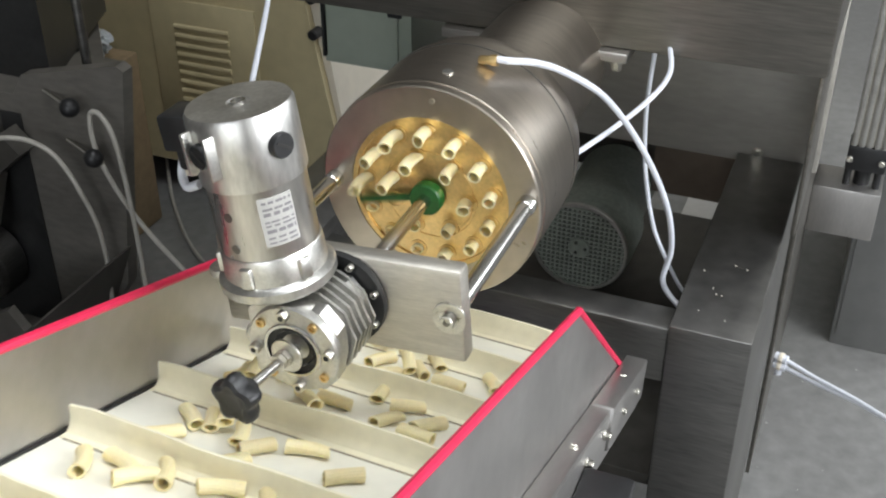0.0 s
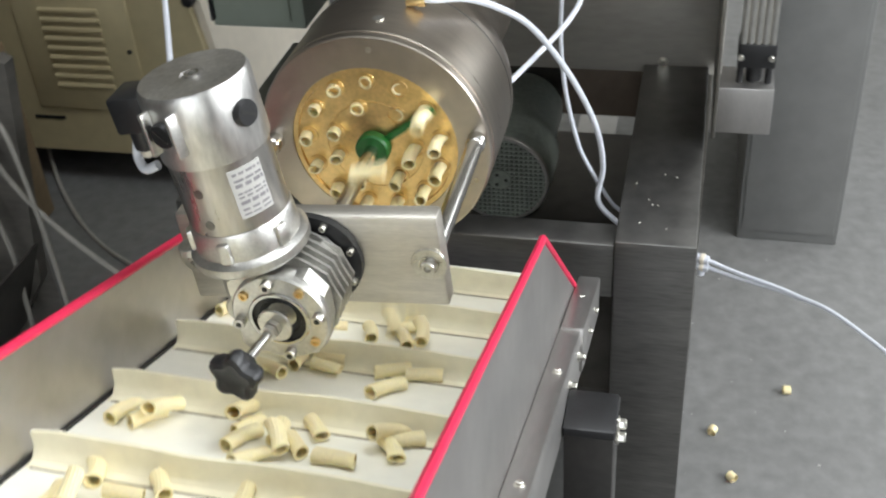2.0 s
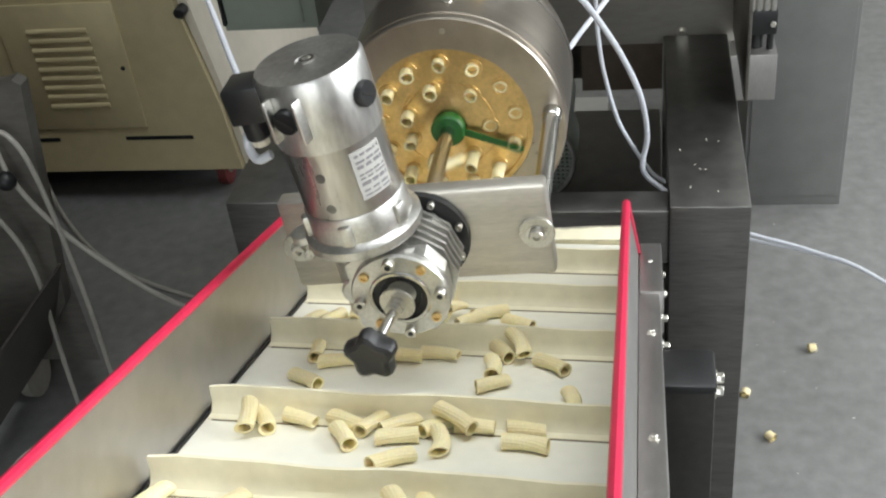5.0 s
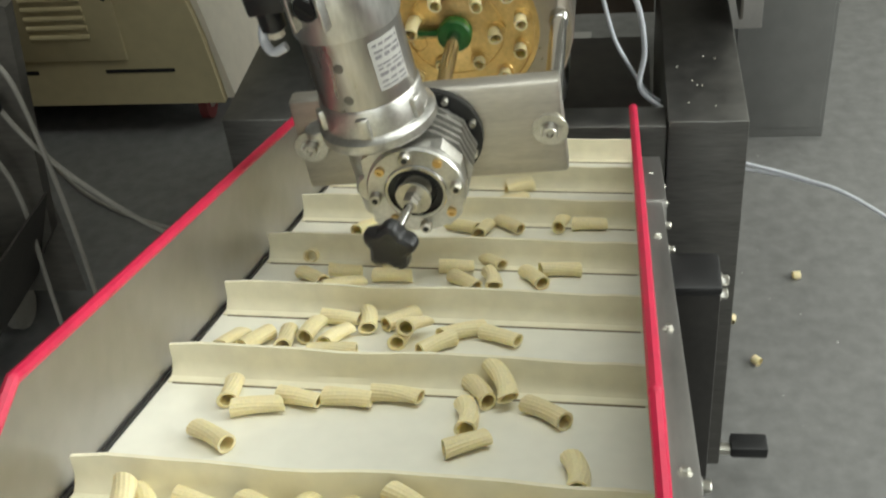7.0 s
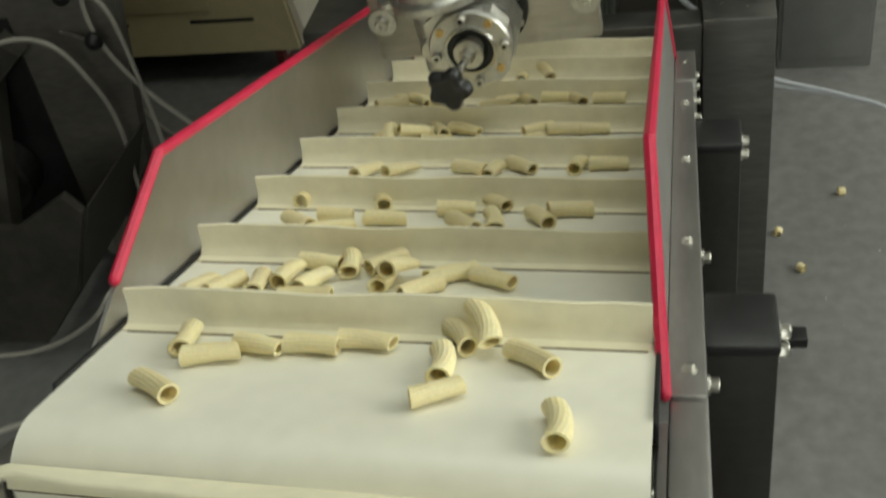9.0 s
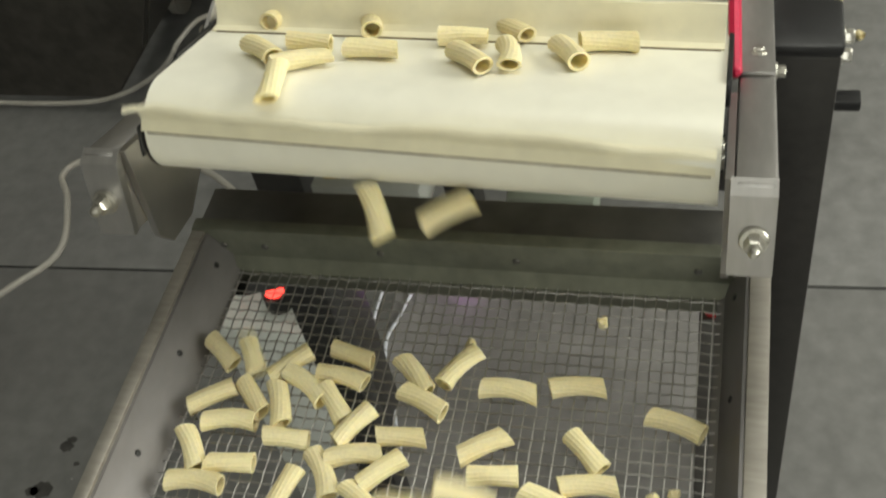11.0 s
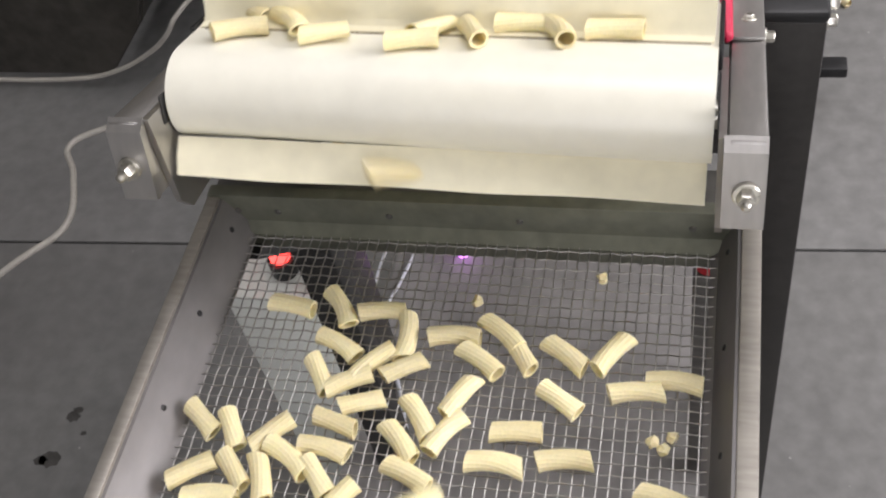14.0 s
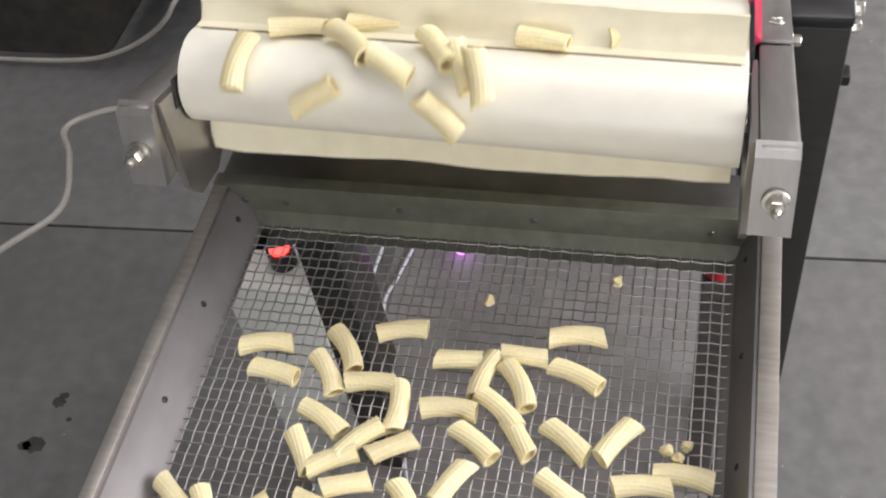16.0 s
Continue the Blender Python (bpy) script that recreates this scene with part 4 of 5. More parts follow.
for dx in (0, 0.045):
    hose("drive_cable", [(-0.272 + dx, 0.52, 0.45), (-0.268 + dx, 0.455, 0.415), (-0.272 + dx * 0.8, 0.38, 0.41), (-0.262 + dx * 0.4, 0.32, 0.41), (-0.20, 0.20, 0.412), (-0.15, 0.06, 0.412), (-0.10, -0.05, 0.412)], 0.003, TUBE, "thin white cable under the tray", "cable")
# bits of pasta caught in the mesh
for x, y in ((0.017, -0.051), (0.148, -0.153), (0.160, -0.149), (0.155, -0.158), (0.104, -0.025)):
    bm = bmesh.new()
    bmesh.ops.create_icosphere(bm, subdivisions=2, radius=0.0043)
    r2 = random.Random(int(x * 1000))
    for v in bm.verts:
        v.co = Vector((x, y, TR_Z + 0.004)) + v.co * r2.uniform(0.6, 1.2)
    single("pasta_scrap", bm, PASTA, (x, y, TR_Z), "pale dried scrap of dough caught in the mesh", "scrap", "dough scraps")

# ---- beige cabinet machine behind ----
CY = 2.31
bc = thing("packing_machine", (-1.4, 2.6, 0.0), "beige painted machine cabinet on castors with a louvred panel", "machine")
part("body", prism([(-2.3, 0.108), (-0.865, 0.108), (-0.885, 0.30), (-0.99, 0.85), (-1.0, 1.7), (-2.3, 1.7)], CY, CY + 0.8, "xzy"), BEIGE, bc)
part("side_panel", prism([(-0.863, 0.112), (-0.84, 0.112), (-0.93, 0.70), (-0.985, 1.7), (-0.998, 1.7), (-0.988, 0.85), (-0.883, 0.30)], CY + 0.02, CY + 0.8, "xzy"), CREAM, bc, "cream side panel")
panel = part("louvre_panel", box((-1.42, CY - 0.008, 0.245), (-1.098, CY, 0.60), 0.003), BEIGE, bc, "pressed panel with louvres")
for i in range(9):
    z = 0.315 + i * 0.0265
    part("louvre", lathe([(0.0085, 0), (0.0085, 0.165)], (-1.345, CY - 0.006, z), (-1.0, CY - 0.006, z), 10), BEIGE, panel)
for x0, x1 in ((-1.45, -1.36), (-1.17, -0.98)):
    part("slot", box((x0, CY - 0.002, 0.205), (x1, CY + 0.002, 0.215)), BLACKPAINT, bc)
part("screw", cyl((-1.115, CY - 0.011, 0.42), (-1.115, CY - 0.007, 0.42), 0.006, 10), BLACK, bc)
part("skirt", box((-2.28, CY + 0.04, 0.085), (-0.89, CY + 0.76, 0.11)), DARKMACHINE, bc)
for x, y in ((-0.96, 2.42), (-1.7, 2.42), (-2.2, 2.42), (-0.96, 3.0), (-2.2, 3.0)):
    w = part("castor", lathe([(0.02, 0), (0.045, 0.003), (0.045, 0.027), (0.02, 0.03)], (x - 0.015, y, 0.045), (x + 1, y, 0.045), 28), DARKRED, bc, "dark red castor wheel")
    part("fork", box((x - 0.022, y - 0.02, 0.04), (x + 0.022, y + 0.02, 0.088), 0.003), ZINC, bc)
for z in (0.66, 0.565):
    part("knob", cyl((-0.925, CY + 0.02, z), (-0.925, CY - 0.02, z), 0.014, 16, edge=0.003), BLACK, bc)
ebox = thing("electrical_box", (-0.48, 1.8, 0.786), "grey green steel electrical box fixed to the extruder's side", "box")
part("body", box((-0.568, 1.70, 0.786), (-0.3895, 1.95, 1.4), 0.002), GREYGREEN, ebox)
part("door", box((-0.560, 1.694, 0.80), (-0.415, 1.70, 1.39), 0.002), GREYGREEN, ebox)
part("latch", box((-0.432, 1.688, 0.895), (-0.405, 1.695, 0.905), 0.002), BLACK, ebox)
part("hinge_strip", box((-0.568, 1.690, 0.80), (-0.562, 1.70, 1.39), 0.001), BLACK, ebox)

# ---- dark steel machine at the side ----
dm = thing("sheeter_machine", (-1.25, 1.6, 0), "dark brushed steel machine with black ball levers", "machine")
part("side_plate", prism([(-1.6, 0.10), (-1.10, 0.10), (-0.96, 0.30), (-0.885, 0.79), (-0.90, 0.80), (-1.13, 0.745), (-1.16, 0.70), (-1.6, 0.70)], 1.50, 1.53, "xzy"), PANELGREY, dm)
part("body", prism([(-2.0, 1.53), (-0.95, 1.53), (-1.30, 1.95), (-2.0, 1.95)], 0.12, 0.69, "xyz"), PANELGREY, dm)
# the hood's black includes the shadow over the machine's dark top
part("hood", prism([(-2.2, 1.57), (-1.12, 1.57), (-1.27, 1.95), (-2.2, 1.95)], 0.70, 1.3, "xyz"), BLACKPAINT, dm, "black hood, the shadow on the machine's top in its colour")
part("top_plate", prism([(-1.6, 1.53), (-0.90, 1.53), (-1.06, 1.72), (-1.6, 1.72)], 0.692, 0.70, "xyz"), PANELGREY, dm)
# flat black sheet on the side plate, for the shade inside an opening
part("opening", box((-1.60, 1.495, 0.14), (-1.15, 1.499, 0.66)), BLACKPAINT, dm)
part("roll", cyl((-1.30, 1.499, 0.30), (-1.30, 1.42, 0.30), 0.085, 36, edge=0.01), DARKSTEEL, dm, "dark roll end")
for x, z in ((-0.989, 0.718), (-0.955, 0.618)):
    lv = part("lever", cyl((x - 0.09, 1.50, z + 0.003), (x, 1.46, z), 0.005, 12), ROD, dm)
    bm = bmesh.new()
    bmesh.ops.create_uvsphere(bm, u_segments=16, v_segments=10, radius=0.019, matrix=Matrix.Translation((x, 1.46, z)))
    part("ball_knob", bm, BLACK, lv, "black ball knob")
for x, y in ((-1.14, 1.557), (-1.30, 1.33), (-1.75, 1.6)):
    part("castor", lathe([(0.02, 0), (0.05, 0.003), (0.05, 0.027), (0.02, 0.03)], (x - 0.015, y, 0.05), (x + 1, y, 0.05), 28), CABLE, dm, "worn grey castor wheel")
part("skirt", prism([(-2.0, 0.05), (-1.15, 0.05), (-1.03, 0.19), (-0.94, 0.40), (-0.97, 0.44), (-1.10, 0.36), (-1.30, 0.38), (-2.0, 0.42)], 1.18, 1.20, "xzy"), DARKMACHINE, dm, "dark bent lower panel")
part("skirt_side", prism([(-1.15, 0.05), (-1.145, 0.05), (-1.025, 0.19), (-0.935, 0.40), (-0.94, 0.40), (-1.03, 0.19)], 1.20, 1.5, "xzy"), DARKMACHINE, dm)
part("base_frame", prism([(1.21, 0.09), (1.60, 0.10), (1.60, 0.15), (1.21, 0.13)], -1.26, -1.19, "yzx"), DARKMACHINE, dm)
part("brace", prism([(1.21, 0.12), (1.26, 0.12), (1.53, 0.62), (1.50, 0.66)], -1.25, -1.20, "yzx"), DARKMACHINE, dm)
part("brace", prism([(-1.75, 0.13), (-1.68, 0.13), (-1.12, 0.60), (-1.16, 0.64)], 1.44, 1.49, "xzy"), DARKMACHINE, dm)
part("post", cyl((-1.05, 1.60, 0.69), (-1.05, 1.60, 1.4), 0.010, 12), DARKSTEEL, dm)
crate = thing("cardboard_box", (-1.48, 2.05, 0), "worn brown cardboard box behind the dark machine", "box")
part("body", box((-1.58, 1.97, 0.0), (-1.375, 2.17, 0.50), 0.006), CARD, crate)
part("flap", box((-1.58, 1.96, 0.495), (-1.375, 1.968, 0.53), 0.002), CARD, crate)
bm = bmesh.new()
bmesh.ops.create_icosphere(bm, subdivisions=4, radius=1.0)
for v in bm.verts:
    k = 0.72 + 0.5 * abs(noise.noise(v.co * 2.3)) + 0.25 * noise.noise(v.co * 6.0)
    v.co = Vector((-1.46 + v.co.x * 0.085 * k, 2.06 + v.co.y * 0.07 * k, max(0.50, 0.545 + v.co.z * 0.062 * k)))
single("plastic_bag", bm, BAG, (-1.46, 2.06, 0.50), "crumpled pale plastic bag lying on a cardboard box", "bag")
# crates far behind
for x, y, z, h, m_, l in ((-1.35, 3.2, 0.0, 0.9, GREYGREEN, "pale blue grey drum behind the machines"), (-0.2, 3.4, 0, 1.0, CREAM, "cream painted cabinet far behind the extruder")):
    single("storage_cabinet", box((x - 0.25, y, z), (x + 0.25, y + 0.5, z + h), 0.02), m_, (x, y, z), l, "cabinet")
single("paper_sheet", box((-0.02, 2.52, 0.0), (0.09, 2.85, 0.004)), PAPER, (0.03, 2.6, 0), "white sheet lying on the floor behind the extruder", "paper")
for x, y in ((0.239, 1.235), (0.258, 1.197), (0.264, 1.185), (0.271, 1.184), (0.276, 1.262), (0.292, 1.257), (0.25, 1.14), (0.285, 1.13)):
    bm = bmesh.new()
    bmesh.ops.create_icosphere(bm, subdivisions=1, radius=0.001, matrix=Matrix.Translation((x, y, 0.7958)))
    single("pasta_crumb", bm, BELT, (x, y, 0.795), "tiny pale crumb on the steel leg housing", "crumb", "crumbs", "stuff")

# ---- stains on the floor ----
rnd = random.Random(12)
for x, y, r in ((-0.914, 0.341, 0.016), (-0.908, 0.355, 0.010), (-0.922, 0.255, 0.024), (-0.938, 0.250, 0.014), (-0.88, 0.31, 0.006)):
    bm = bmesh.new()
    vs = [bm.verts.new((x + r * rnd.uniform(0.7, 1.15) * math.cos(i * 0.3927), y + 0.7 * r * rnd.uniform(0.7, 1.15) * math.sin(i * 0.3927), 0.0005)) for i in range(16)]
    top = bm.faces.new(vs)
    bmesh.ops.extrude_face_region(bm, geom=[top])
    for v in vs:
        v.co.z = 0.0
    single("floor_stain", bm, STAIN, (x, y, 0), "dark oily spot on the floor", "stain", "floor stains", "stuff")

# ---- specks on the floor ----
rnd = random.Random(31)
bm = bmesh.new()
for i in range(120):
    x, y = rnd.uniform(0.3, 1.3), rnd.uniform(0.1, 2.6)
    if i > 95:
        x, y = rnd.uniform(-1.3, -0.3), rnd.uniform(-0.1, 1.1)
    r = rnd.choice((0.0008, 0.0011, 0.0016, 0.0026))
    bmesh.ops.create_icosphere(bm, subdivisions=1, radius=r, matrix=Matrix.Translation((x, y, 0.0)) @ Matrix.Diagonal((rnd.uniform(0.8, 1.6), rnd.uniform(0.6, 1.2), 0.4, 1)))
single("floor_specks", bm, PAPER, (0.7, 1.2, 0), "pale crumbs and paint specks scattered on the floor", "crumbs", kind="stuff")

# ---- pasta ----


def rigatoni(seed, length=0.037, r=0.0068, bend=0.0018):
    rnd = random.Random(seed)
    bm, ribs, rows = bmesh.new(), 15, 8
    seg = ribs * 4
    sq = rnd.uniform(0.82, 0.98)
    pinch = rnd.choice((0.0, 0.0, 0.22, 0.38))
    tw = rnd.choice((-1, 1)) * rnd.uniform(0.25, 0.6)
    cut0, cut1 = rnd.uniform(-0.3, 0.3), rnd.uniform(-0.3, 0.3)
    outer, inner = [], []
    for i in range(rows):
        t = i / (rows - 1)
        flat = sq * (1 - pinch * max(0.0, t - 0.45) / 0.55)
        ro, ri = [], []
        for k in range(seg):
            a = 2 * math.pi * k / seg
            rib = (0.0, 0.00027, 0.00027, 0.0)[k % 4] - 0.0001
            flare = 1 + 0.09 * (2 * t - 1) ** 2
            for lst, q in ((ro, (r + rib) * flare), (ri, (r - 0.0015) * flare)):
                y, z = q * math.cos(a + tw * t) * (1 + 0.35 * (sq - flat)), q * flat * math.sin(a + tw * t)
                x = (t - 0.5) * length + y * (cut0 * (1 - t) + cut1 * t)
                y += bend * (1 - (2 * t - 1) ** 2)
                lst.append(bm.verts.new((x, y, z)))
        outer.append(ro), inner.append(ri)
    for i in range(rows - 1):
        for k in range(seg):
            j = (k + 1) % seg
            bm.faces.new((outer[i][k], outer[i][j], outer[i + 1][j], outer[i + 1][k]))
            bm.faces.new((inner[i][j], inner[i][k], inner[i + 1][k], inner[i + 1][j]))
    for i, flip in ((0, False), (rows - 1, True)):
        for k in range(seg):
            j = (k + 1) % seg
            f = (outer[i][j], outer[i][k], inner[i][k], inner[i][j])
            bm.faces.new(f[::-1] if flip else f)
    return mesh_of("rigatoni", bm, PASTA, 25)


SHAPES = [rigatoni(i, 0.0315 + 0.0055 * (i % 4) / 3, 0.0062 + 0.0004 * (i % 2), 0.0004 + 0.0009 * (i % 4)) for i in range(14)]
pasta_count = 0


def pasta(label):
    global pasta_count
    ob = new("rigatoni", SHAPES[pasta_count * 5 % 14])
    pasta_count += 1
    return tagged(ob, label, "pasta", "rigatoni")


# crumbs of pasta on the floor
for x, y, rz in ((0.538, 1.726, 10), (0.392, 1.586, 70), (0.430, 1.466, 130)):
    bm = bmesh.new()
    prof = [(0.009, 0), (0.0095, 0.002), (0.0088, 0.015), (0.0055, 0.0155), (0.005, 0.0)]
    d = Vector((math.cos(radians(rz)), math.sin(radians(rz)), 0))
    lathe(prof, Vector((x, y, 0.0092)) - d * 0.008, Vector((x, y, 0.0092)) + d, 20, bm, caps=False)
    single("pasta_offcut", bm, PASTA, (x, y, 0), "short dry pasta offcut lying on the floor", "pasta", "pasta offcuts")

# ---- what moves ----
BLADE_0, BLADE_RATE = 190.0, 259.0
TRAY_SPEED = 0.031
ROWS, SPOTS = {}, []


def belt_row(k, pieces):
    """Pieces ahead of the cleat k: across, distance ahead, heading, lying on another."""
    ROWS[k] = pieces


def tray_spots(pieces):
    """Places on the tray at 12.5 s: across, along, heading."""
    SPOTS.extend(pieces)


belt_row(-7, [(-0.122, 0.045, -59, 0), (-0.074, 0.038, 50, 0), (-0.059, 0.022, -60, 0), (-0.011, 0.015, 29, 0)])
belt_row(-6, [(-0.102, 0.087, 52, 0), (-0.101, 0.047, -42, 0), (-0.083, 0.042, -62, 0), (-0.074, 0.034, -61, 1), (-0.05, 0.049, -68, 0), (-0.026, 0.062, 60, 0), (-0.03, 0.101, 59, 0), (0.011, 0.038, 19, 0), (0.058, 0.063, 49, 0)])
belt_row(-5, [(-0.121, 0.058, -90, 0), (-0.106, 0.054, -78, 1), (-0.112, 0.011, -61, 0), (-0.074, 0.035, 1, 0), (-0.039, 0.068, -38, 0), (-0.053, 0.017, -54, 0), (-0.016, 0.055, 1, 0), (0.011, 0.01, -81, 0), (0.044, 0.021, 31, 0), (0.041, 0.061, 67, 0), (0.075, 0.073, -4, 0), (0.077, 0.048, 59, 0)])
belt_row(-4, [(-0.14, 0.037, 81, 0), (-0.116, 0.041, 65, 0), (-0.103, 0.036, 73, 1), (-0.03, 0.031, 70, 0), (-0.026, 0.053, 69, 0), (-0.008, 0.08, 52, 0), (-0.002, 0.034, -80, 0), (0.019, 0.051, -52, 0), (0.006, 0.059, -57, 1), (0.025, 0.018, -53, 0), (0.056, 0.063, -1, 0), (0.093, 0.034, -56, 0), (0.1, 0.017, 32, 0), (-0.039, 0.021, 87, 1), (0.088, 0.023, 61, 1)])
belt_row(-3, [(0.054, 0.01, 34, 0), (0.059, 0.048, 53, 0), (-0.038, 0.011, 90, 0), (-0.059, 0.04, -22, 0), (-0.008, 0.02, -15, 0), (0.085, 0.01, 15, 0)])
belt_row(-2, [(-0.011, 0.126, -4, 0), (0.075, 0.12, -4, 0), (0.039, 0.03, 35, 0), (-0.157, 0.027, 75, 0), (-0.098, 0.028, 72, 0), (-0.012, 0.039, -81, 0), (0.006, 0.049, -68, 0), (0.024, 0.035, -64, 1), (0.044, 0.056, -65, 0), (0.059, 0.052, -73, 1), (-0.039, 0.027, 16, 0)])
belt_row(-1, [(-0.119, 0.02, -56, 0), (-0.088, 0.013, -22, 0), (-0.048, 0.015, -33, 0), (-0.028, 0.016, 68, 0), (-0.005, 0.015, 45, 0), (0.056, 0.01, -1, 0), (-0.127, 0.031, -80, 1), (0.028, 0.012, 44, 0), (-0.045, 0.04, -58, 0), (0.001, 0.073, 39, 0), (0.031, 0.039, -78, 0), (0.041, 0.016, -29, 1), (0.098, 0.036, -7, 0), (0.035, 0.121, -70, 0), (0.133, 0.12, 16, 0), (0.097, 0.01, -5, 0), (-0.002, 0.035, 16, 0)])
belt_row(0, [(-0.114, 0.032, -81, 0), (-0.089, 0.052, 19, 0), (-0.063, 0.037, -13, 0), (-0.029, 0.034, -4, 0), (0.003, 0.026, -4, 0), (-0.106, 0.096, -34, 0), (0.059, 0.014, -61, 0), (0.074, 0.015, -65, 1), (0.107, 0.04, -40, 0), (0.054, 0.051, -81, 0), (0.059, 0.086, 38, 0), (0.128, 0.115, -82, 0)])
belt_row(1, [(-0.142, 0.072, 75, 0), (-0.122, 0.07, 67, 0), (-0.1, 0.065, -83, 0), (-0.084, 0.047, 87, 0), (-0.066, 0.022, -6, 0), (-0.043, 0.025, -78, 0), (-0.061, 0.057, 71, 0), (-0.017, 0.019, 55, 0), (-0.012, 0.049, -89, 0), (0.0, 0.05, 78, 1), (0.019, 0.066, 53, 0), (0.036, 0.04, 33, 0), (0.066, 0.045, -28, 0), (-0.058, 0.086, 7, 0)])
belt_row(2, [(-0.088, 0.103, -84, 0), (-0.112, 0.06, -41, 0), (-0.086, 0.042, -8, 0), (-0.041, 0.049, 0, 0), (0.012, 0.021, 6, 0), (0.024, 0.058, -46, 0), (0.046, 0.049, -75, 0), (0.083, 0.042, -59, 0), (0.105, 0.022, 6, 0), (-0.081, 0.074, 36, 0)])
belt_row(3, [(-0.129, 0.117, -83, 0), (-0.06, 0.126, -60, 0), (0.041, 0.129, -42, 0), (0.079, 0.109, 36, 0), (-0.062, 0.035, 39, 0), (0.004, 0.033, -25, 0), (0.025, 0.04, 79, 0), (0.05, 0.025, -46, 0), (0.1, 0.02, 85, 0), (0.128, 0.016, 5, 0), (-0.092, 0.041, 63, 0)])
belt_row(4, [(-0.106, 0.041, 78, 0), (-0.072, 0.043, 5, 0), (-0.026, 0.021, -28, 0), (0.05, 0.022, 40, 0), (0.076, 0.02, 4, 0), (0.106, 0.017, 4, 0), (-0.109, 0.079, -82, 0), (-0.095, 0.073, -83, 1), (-0.073, 0.057, 45, 1), (-0.048, 0.062, -3, 0), (-0.027, 0.079, -45, 0), (0.0, 0.098, -80, 0), (0.046, 0.064, 51, 0), (-0.075, 0.026, 8, 0), (-0.053, 0.023, -61, 0)])
belt_row(5, [(-0.067, 0.108, -65, 0), (-0.103, 0.013, -48, 0), (0.114, 0.01, 4, 0)])
belt_row(6, [(-0.136, 0.122, -31, 0), (0.022, 0.107, -62, 0), (0.054, 0.128, 4, 0), (-0.099, 0.024, 11, 0), (-0.069, 0.018, 59, 0), (-0.036, 0.024, -13, 0), (0.021, 0.039, -72, 0), (0.031, 0.03, -64, 1)])
belt_row(7, [(-0.126, 0.044, 81, 0), (-0.077, 0.059, 34, 0), (-0.06, 0.028, -41, 0), (-0.031, 0.04, -29, 0), (-0.004, 0.028, -52, 0), (0.013, 0.038, -65, 0), (0.025, 0.044, -73, 1), (0.057, 0.01, -11, 0), (0.001, 0.064, -42, 0), (-0.098, 0.017, 14, 0), (-0.002, 0.129, -85, 0), (0.032, 0.122, -76, 0), (0.112, 0.111, 11, 0)])
belt_row(8, [(0.109, 0.116, 37, 0), (0.155, 0.104, 14, 0), (-0.052, 0.125, 14, 0)])
tray_spots([(-0.157, -0.12, -40), (-0.133, -0.126, -60), (-0.104, -0.126, 48), (-0.152, -0.159, 35), (-0.123, -0.156, -48), (-0.103, -0.16, -69), (-0.089, -0.144, -33), (-0.065, -0.155, -50), (-0.065, -0.135, -8), (-0.062, -0.114, -16), (-0.083, -0.077, -56), (-0.06, -0.081, 29), (-0.047, -0.097, 17), (-0.047, -0.171, 58), (-0.133, -0.177, 6), (-0.09, -0.185, -2), (-0.014, -0.176, 4), (-0.153, -0.2, -58), (-0.122, -0.207, 6), (-0.041, -0.194, 12), (-0.06, -0.208, -57), (-0.081, -0.221, 75), (-0.021, -0.202, 46), (-0.142, -0.224, 1)])
tray_spots([(-0.015, -0.125, -48), (-0.006, -0.105, -54), (0.015, -0.115, 57), (0.019, -0.087, 63), (-0.005, -0.148, -26), (0.05, -0.135, -3), (0.04, -0.177, 34), (0.05, -0.197, 6), (0.086, -0.083, -34), (0.061, -0.11, 5), (0.094, -0.128, 6), (0.158, -0.149, -17), (0.105, -0.174, -47), (0.109, -0.198, 7), (0.086, -0.211, -20), (0.159, -0.065, -1), (-0.028, -0.226, -41)])
tray_spots([(-0.13, 0.0, 10), (-0.118, -0.021, -9), (-0.082, -0.018, -54), (-0.074, 0.002, -55), (-0.049, -0.022, 5), (-0.037, 0.022, 13), (0.007, 0.004, 5), (0.027, -0.006, 78), (0.048, -0.012, -60), (0.086, 0.0, -22), (-0.075, -0.053, -28), (0.007, -0.036, 2), (0.028, -0.057, -35), (0.086, -0.048, -36), (0.117, -0.044, 56)])
tray_spots([(-0.029, -0.037, -86), (-0.046, -0.065, 48), (-0.024, -0.067, 30), (0.055, -0.049, -55), (0.135, -0.074, 7)])
tray_spots([(0.04, -0.032, -40), (0.05, 0.012, -2), (0.083, 0.03, 7), (0.121, 0.096, -4)])


def fill_rows():
    """The compartments that are hardly seen."""
    rnd = random.Random(21)
    for k in range(-13, 13):
        row = ROWS.setdefault(k, [])
        want = {-7: 8, 5: 9, 3: 10}.get(k, 0 if row else 9 + k % 3)
        for _ in range(400):
            if len(row) >= want:
                break
            c = (rnd.uniform(-0.14, 0.14), 0.013 + abs(rnd.gauss(0, 0.013)), rnd.gauss(0, 40), 0)
            if all(math.hypot((c[0] - o[0]) * 0.6, c[1] - o[1]) > 0.0135 for o in row):
                row.append(c)


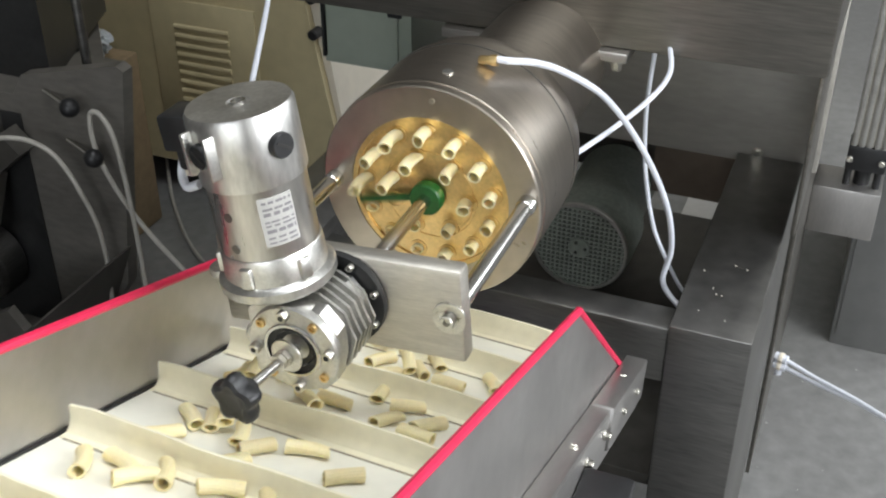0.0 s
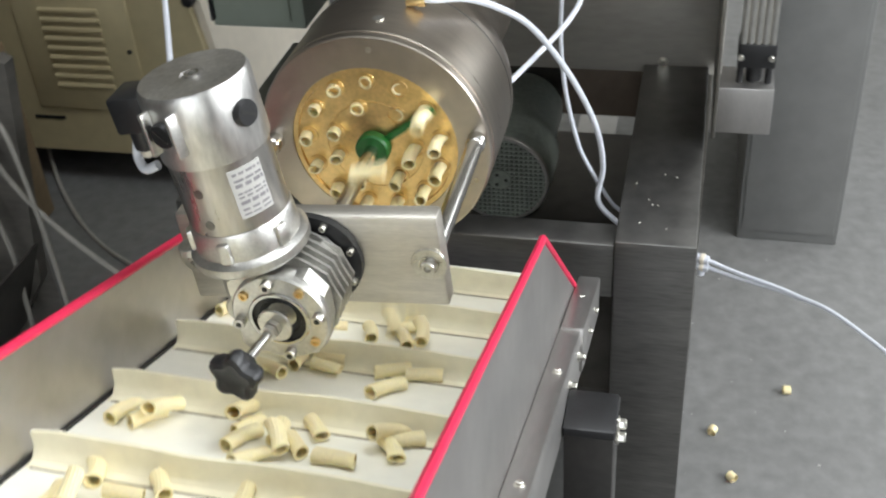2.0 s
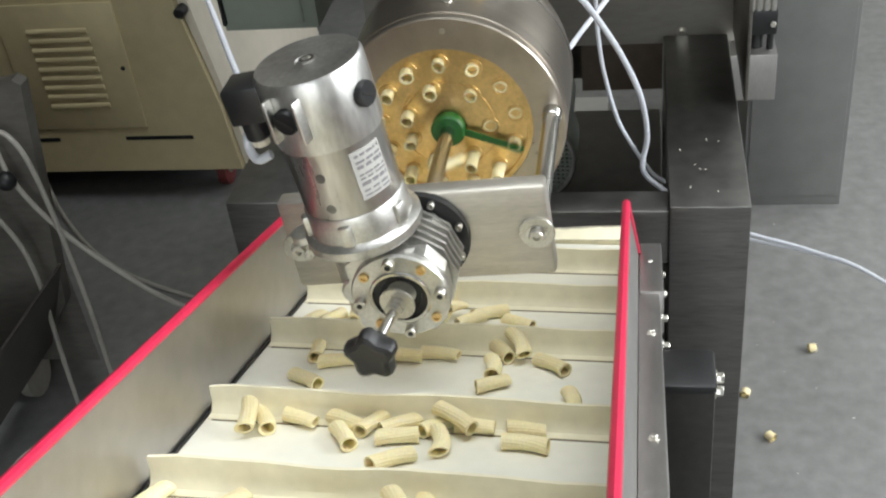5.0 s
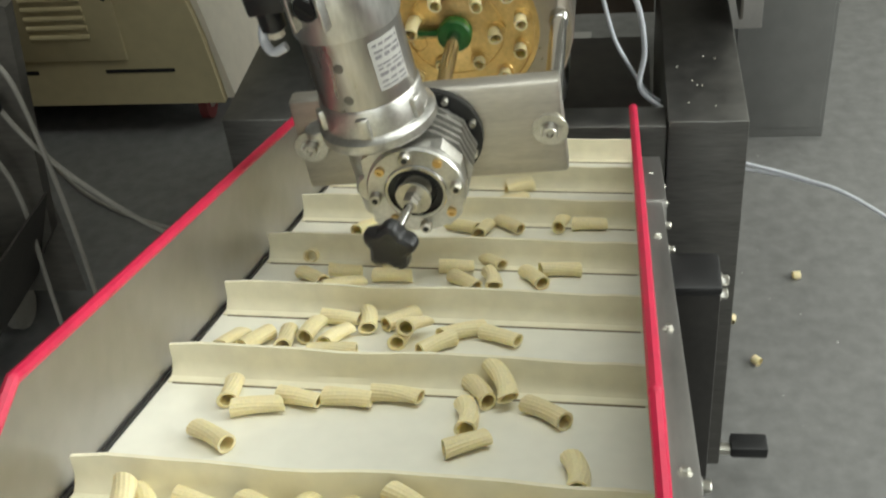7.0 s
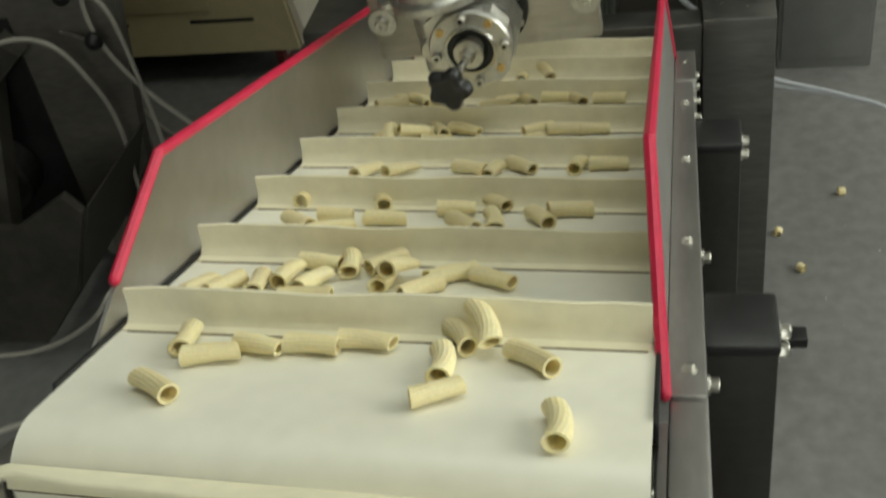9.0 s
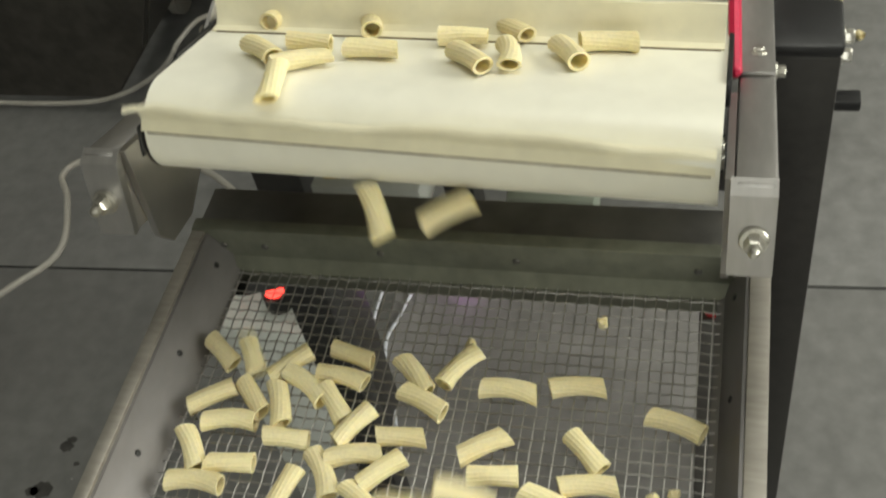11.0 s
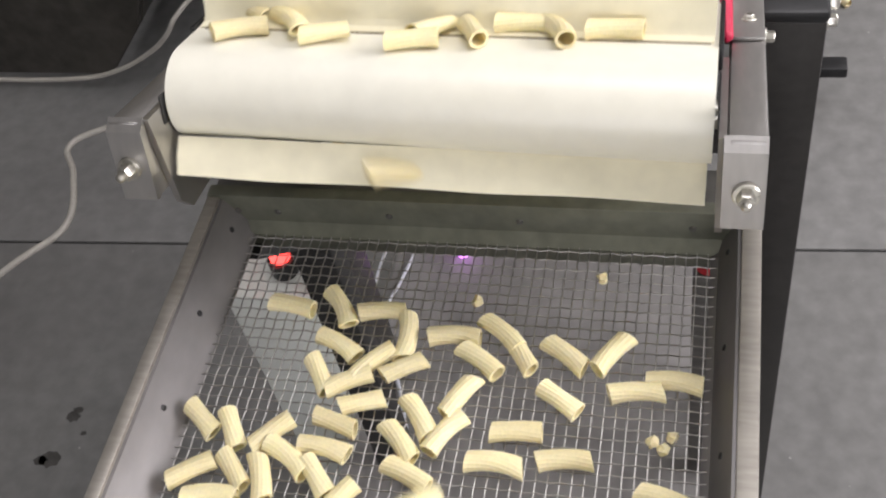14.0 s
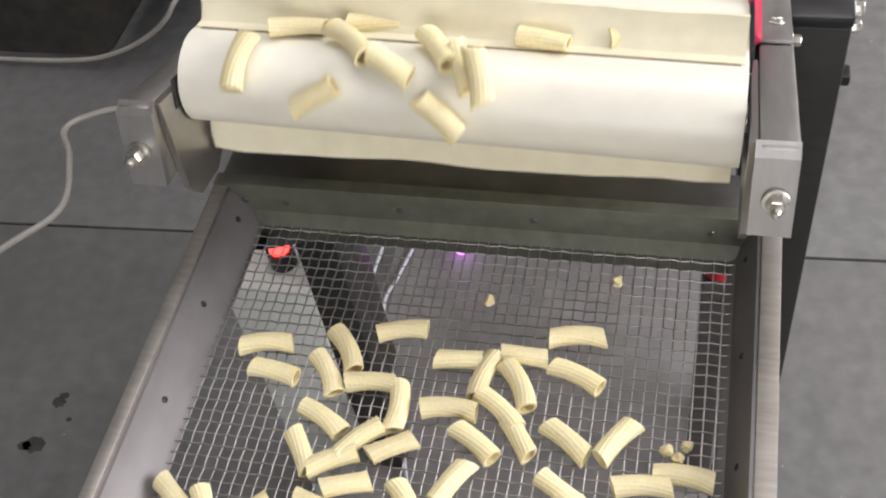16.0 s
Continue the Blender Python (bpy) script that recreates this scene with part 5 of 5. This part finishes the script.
def tray_slot(rnd, x, t_hit):
    """A free place for a piece that lands at t_hit: across, along at 12.5 s, heading, whether it hops on."""
    best = None
    for s in SPOTS:
        y = s[1] - TRAY_SPEED * (t_hit - 12.5)
        if -0.19 < y < -0.055:
            cost = abs(s[0] - x) + 0.8 * abs(y + 0.08)
            if best is None or cost < best[0]:
                best = (cost, s)
    if best and best[0] < 0.14:
        SPOTS.remove(best[1])
        return (*best[1], False)
    return (min(max(x + rnd.gauss(0, 0.03), -0.155), 0.155), -rnd.uniform(0.26, 0.40) + TRAY_SPEED * (t_hit - 12.5), rnd.gauss(0, 40), True)


def belt_point(x, u, h, yaw, tilt):
    return CONV @ on_loop(u, h, x) @ pose(0, 0, 0, 0, tilt, yaw)


def drop_rows(a, b, t0, t1, n=5):
    """Free fall from pose a to pose b."""
    out = []
    pa, pb = a.translation, b.translation
    qa, qb = a.to_quaternion(), b.to_quaternion()
    for i in range(1, n):
        f = i / n
        p = pa.lerp(pb, f)
        p.z = pa.z + (pb.z - pa.z) * f * f
        q = qa.slerp(qb, f)
        out.append((t0 + (t1 - t0) * f, Matrix.Translation(p) @ q.to_matrix().to_4x4()))
    return out


def clean(rows):
    out = []
    for t, m in sorted(rows, key=lambda r: r[0]):
        if 0 <= t <= 16 and (not out or frame(t) > frame(out[-1][0])):
            out.append((t, m))
    return out


def pasta_rows(k, x, d, yaw, tilt, rnd):
    """A piece's way: out of the die, down to the belt, along it, over the roller, down to the tray and along that."""
    lift = 0.0067 + (0.009 if tilt else 0)
    tilt = 14 if tilt else 0
    u = lambda t: cleat_v(k, t) - d
    times = [i / 10 for i in range(-60, 240)]
    land_u = 0.70 + rnd.uniform(-0.02, 0.09)
    t_land = next((t for t in times if u(t) <= land_u), 99)
    off_u = ROLL_V - ROLL_R * radians(rnd.uniform(38, 66))
    t_off = next((t for t in times if u(t) <= off_u), 99)
    rows = []
    if t_land > 0:
        a = BLADE_0 - BLADE_RATE * (t_land - 0.2)
        r, hole = min(HOLES, key=lambda h: (abs((h[1] - a + 180) % 360 - 180) + rnd.uniform(0, 60)))
        hx, hz = AX + r * math.cos(radians(hole)), AZ + r * math.sin(radians(hole))
        inside = pose(hx, 0.93, hz, 0, 0, 90)
        out = pose(hx, 0.866, hz, 0, 0, 90)
        rows += [(0, inside), (t_land - 0.28, inside), (t_land - 0.2, out)]
        rows += drop_rows(out, belt_point(x, land_u, lift, yaw, tilt), t_land - 0.2, t_land)
    t = max(0, t_land)
    while t < min(t_off, 16):
        rows.append((t, belt_point(x, u(t), lift, yaw, tilt)))
        t += 0.2 if u(t) > ROLL_V + 0.05 else 0.0667
    if t_off < 16:
        a = belt_point(x, u(t_off), lift, yaw, tilt)
        t_hit = t_off + 0.20
        sx, c, head_, hop = tray_slot(rnd, x + rnd.gauss(0, 0.012), t_hit)
        rest = t_hit + (0.3 if hop else 0)
        spot = lambda q: pose(sx, c - TRAY_SPEED * (q - 12.5), TR_Z + 0.0070, 0, 0, head_)
        if t_off >= 0:
            rows.append((t_off, a))
            if hop:
                touch = pose((x + sx) / 2, -0.11, TR_Z + 0.01, 20, 30, head_ + 40)
                rows += drop_rows(a, touch, t_off, t_hit)
                rows.append((t_hit, touch))
                for f in (0.25, 0.5, 0.75):
                    p = touch.translation.lerp(spot(rest).translation, f)
                    p.z += 0.05 * f * (1 - f)
                    rows.append((t_hit + 0.3 * f, Matrix.Translation(p) @ touch.to_quaternion().slerp(spot(rest).to_quaternion(), f).to_matrix().to_4x4()))
            else:
                rows += drop_rows(a, spot(t_hit), t_off, t_hit)
        t_hit = rest
        q = max(t_hit, 0)
        while q < 16:
            rows.append((q, spot(q)))
            q += 0.4
        rows.append((16, spot(16)))
    else:
        rows.append((16, belt_point(x, u(16), lift, yaw, tilt) if t_land < 16 else rows[-1][1]))
    return clean(rows)


def strand_rows(r, a):
    x, z = AX + r * math.cos(radians(a)), AZ + r * math.sin(radians(a))
    period = 360 / BLADE_RATE
    tc = ((BLADE_0 - a) % 360) / BLADE_RATE - period
    at = lambda e: pose(x, 0.8895 - e + 0.0215, z, 0, 0, 90)
    rows = []
    while tc < 16.5:
        for f in (0.034, 0.25, 0.5, 0.75, 0.97):
            rows.append((tc + f * period, at(0.003 + 0.036 * f)))
        tc += period
    rows = [(t, m) for t, m in rows if 0 <= t <= 16]
    rows.insert(0, (0, rows[0][1])) if rows[0][0] > 0.02 else None
    if rows[-1][0] < 15.98:
        rows.append((16, rows[-1][1]))
    return clean(rows)


def motions():
    for i, ob in enumerate(cleats):
        k0 = i - 9
        walk(ob, [(t / 10, on_loop(cleat_v(k0, t / 10), 0, 0.003)) for t in range(161)])
    walk(spindle, [(t * 0.25, SPIN @ pose(0, 0, 0, 0, BLADE_RATE * t * 0.25 - 20)) for t in range(65)])
    walk(blade, [(t * 0.25, pose(0, 0.194, -0.006, 0, -(BLADE_0 - BLADE_RATE * t * 0.25))) for t in range(65)])
    rnd = random.Random(77)
    fill_rows()
    for k in sorted(ROWS):
        for x, d, yaw, tilt in ROWS[k]:
            walk(pasta("ridged yellow rigatoni piece travelling on the white belt"), pasta_rows(k, x, d, yaw, tilt, rnd))
    for r, a in HOLES:
        walk(pasta("ridged rigatoni tube coming out of the brass die"), strand_rows(r, a))


wires()
motions()
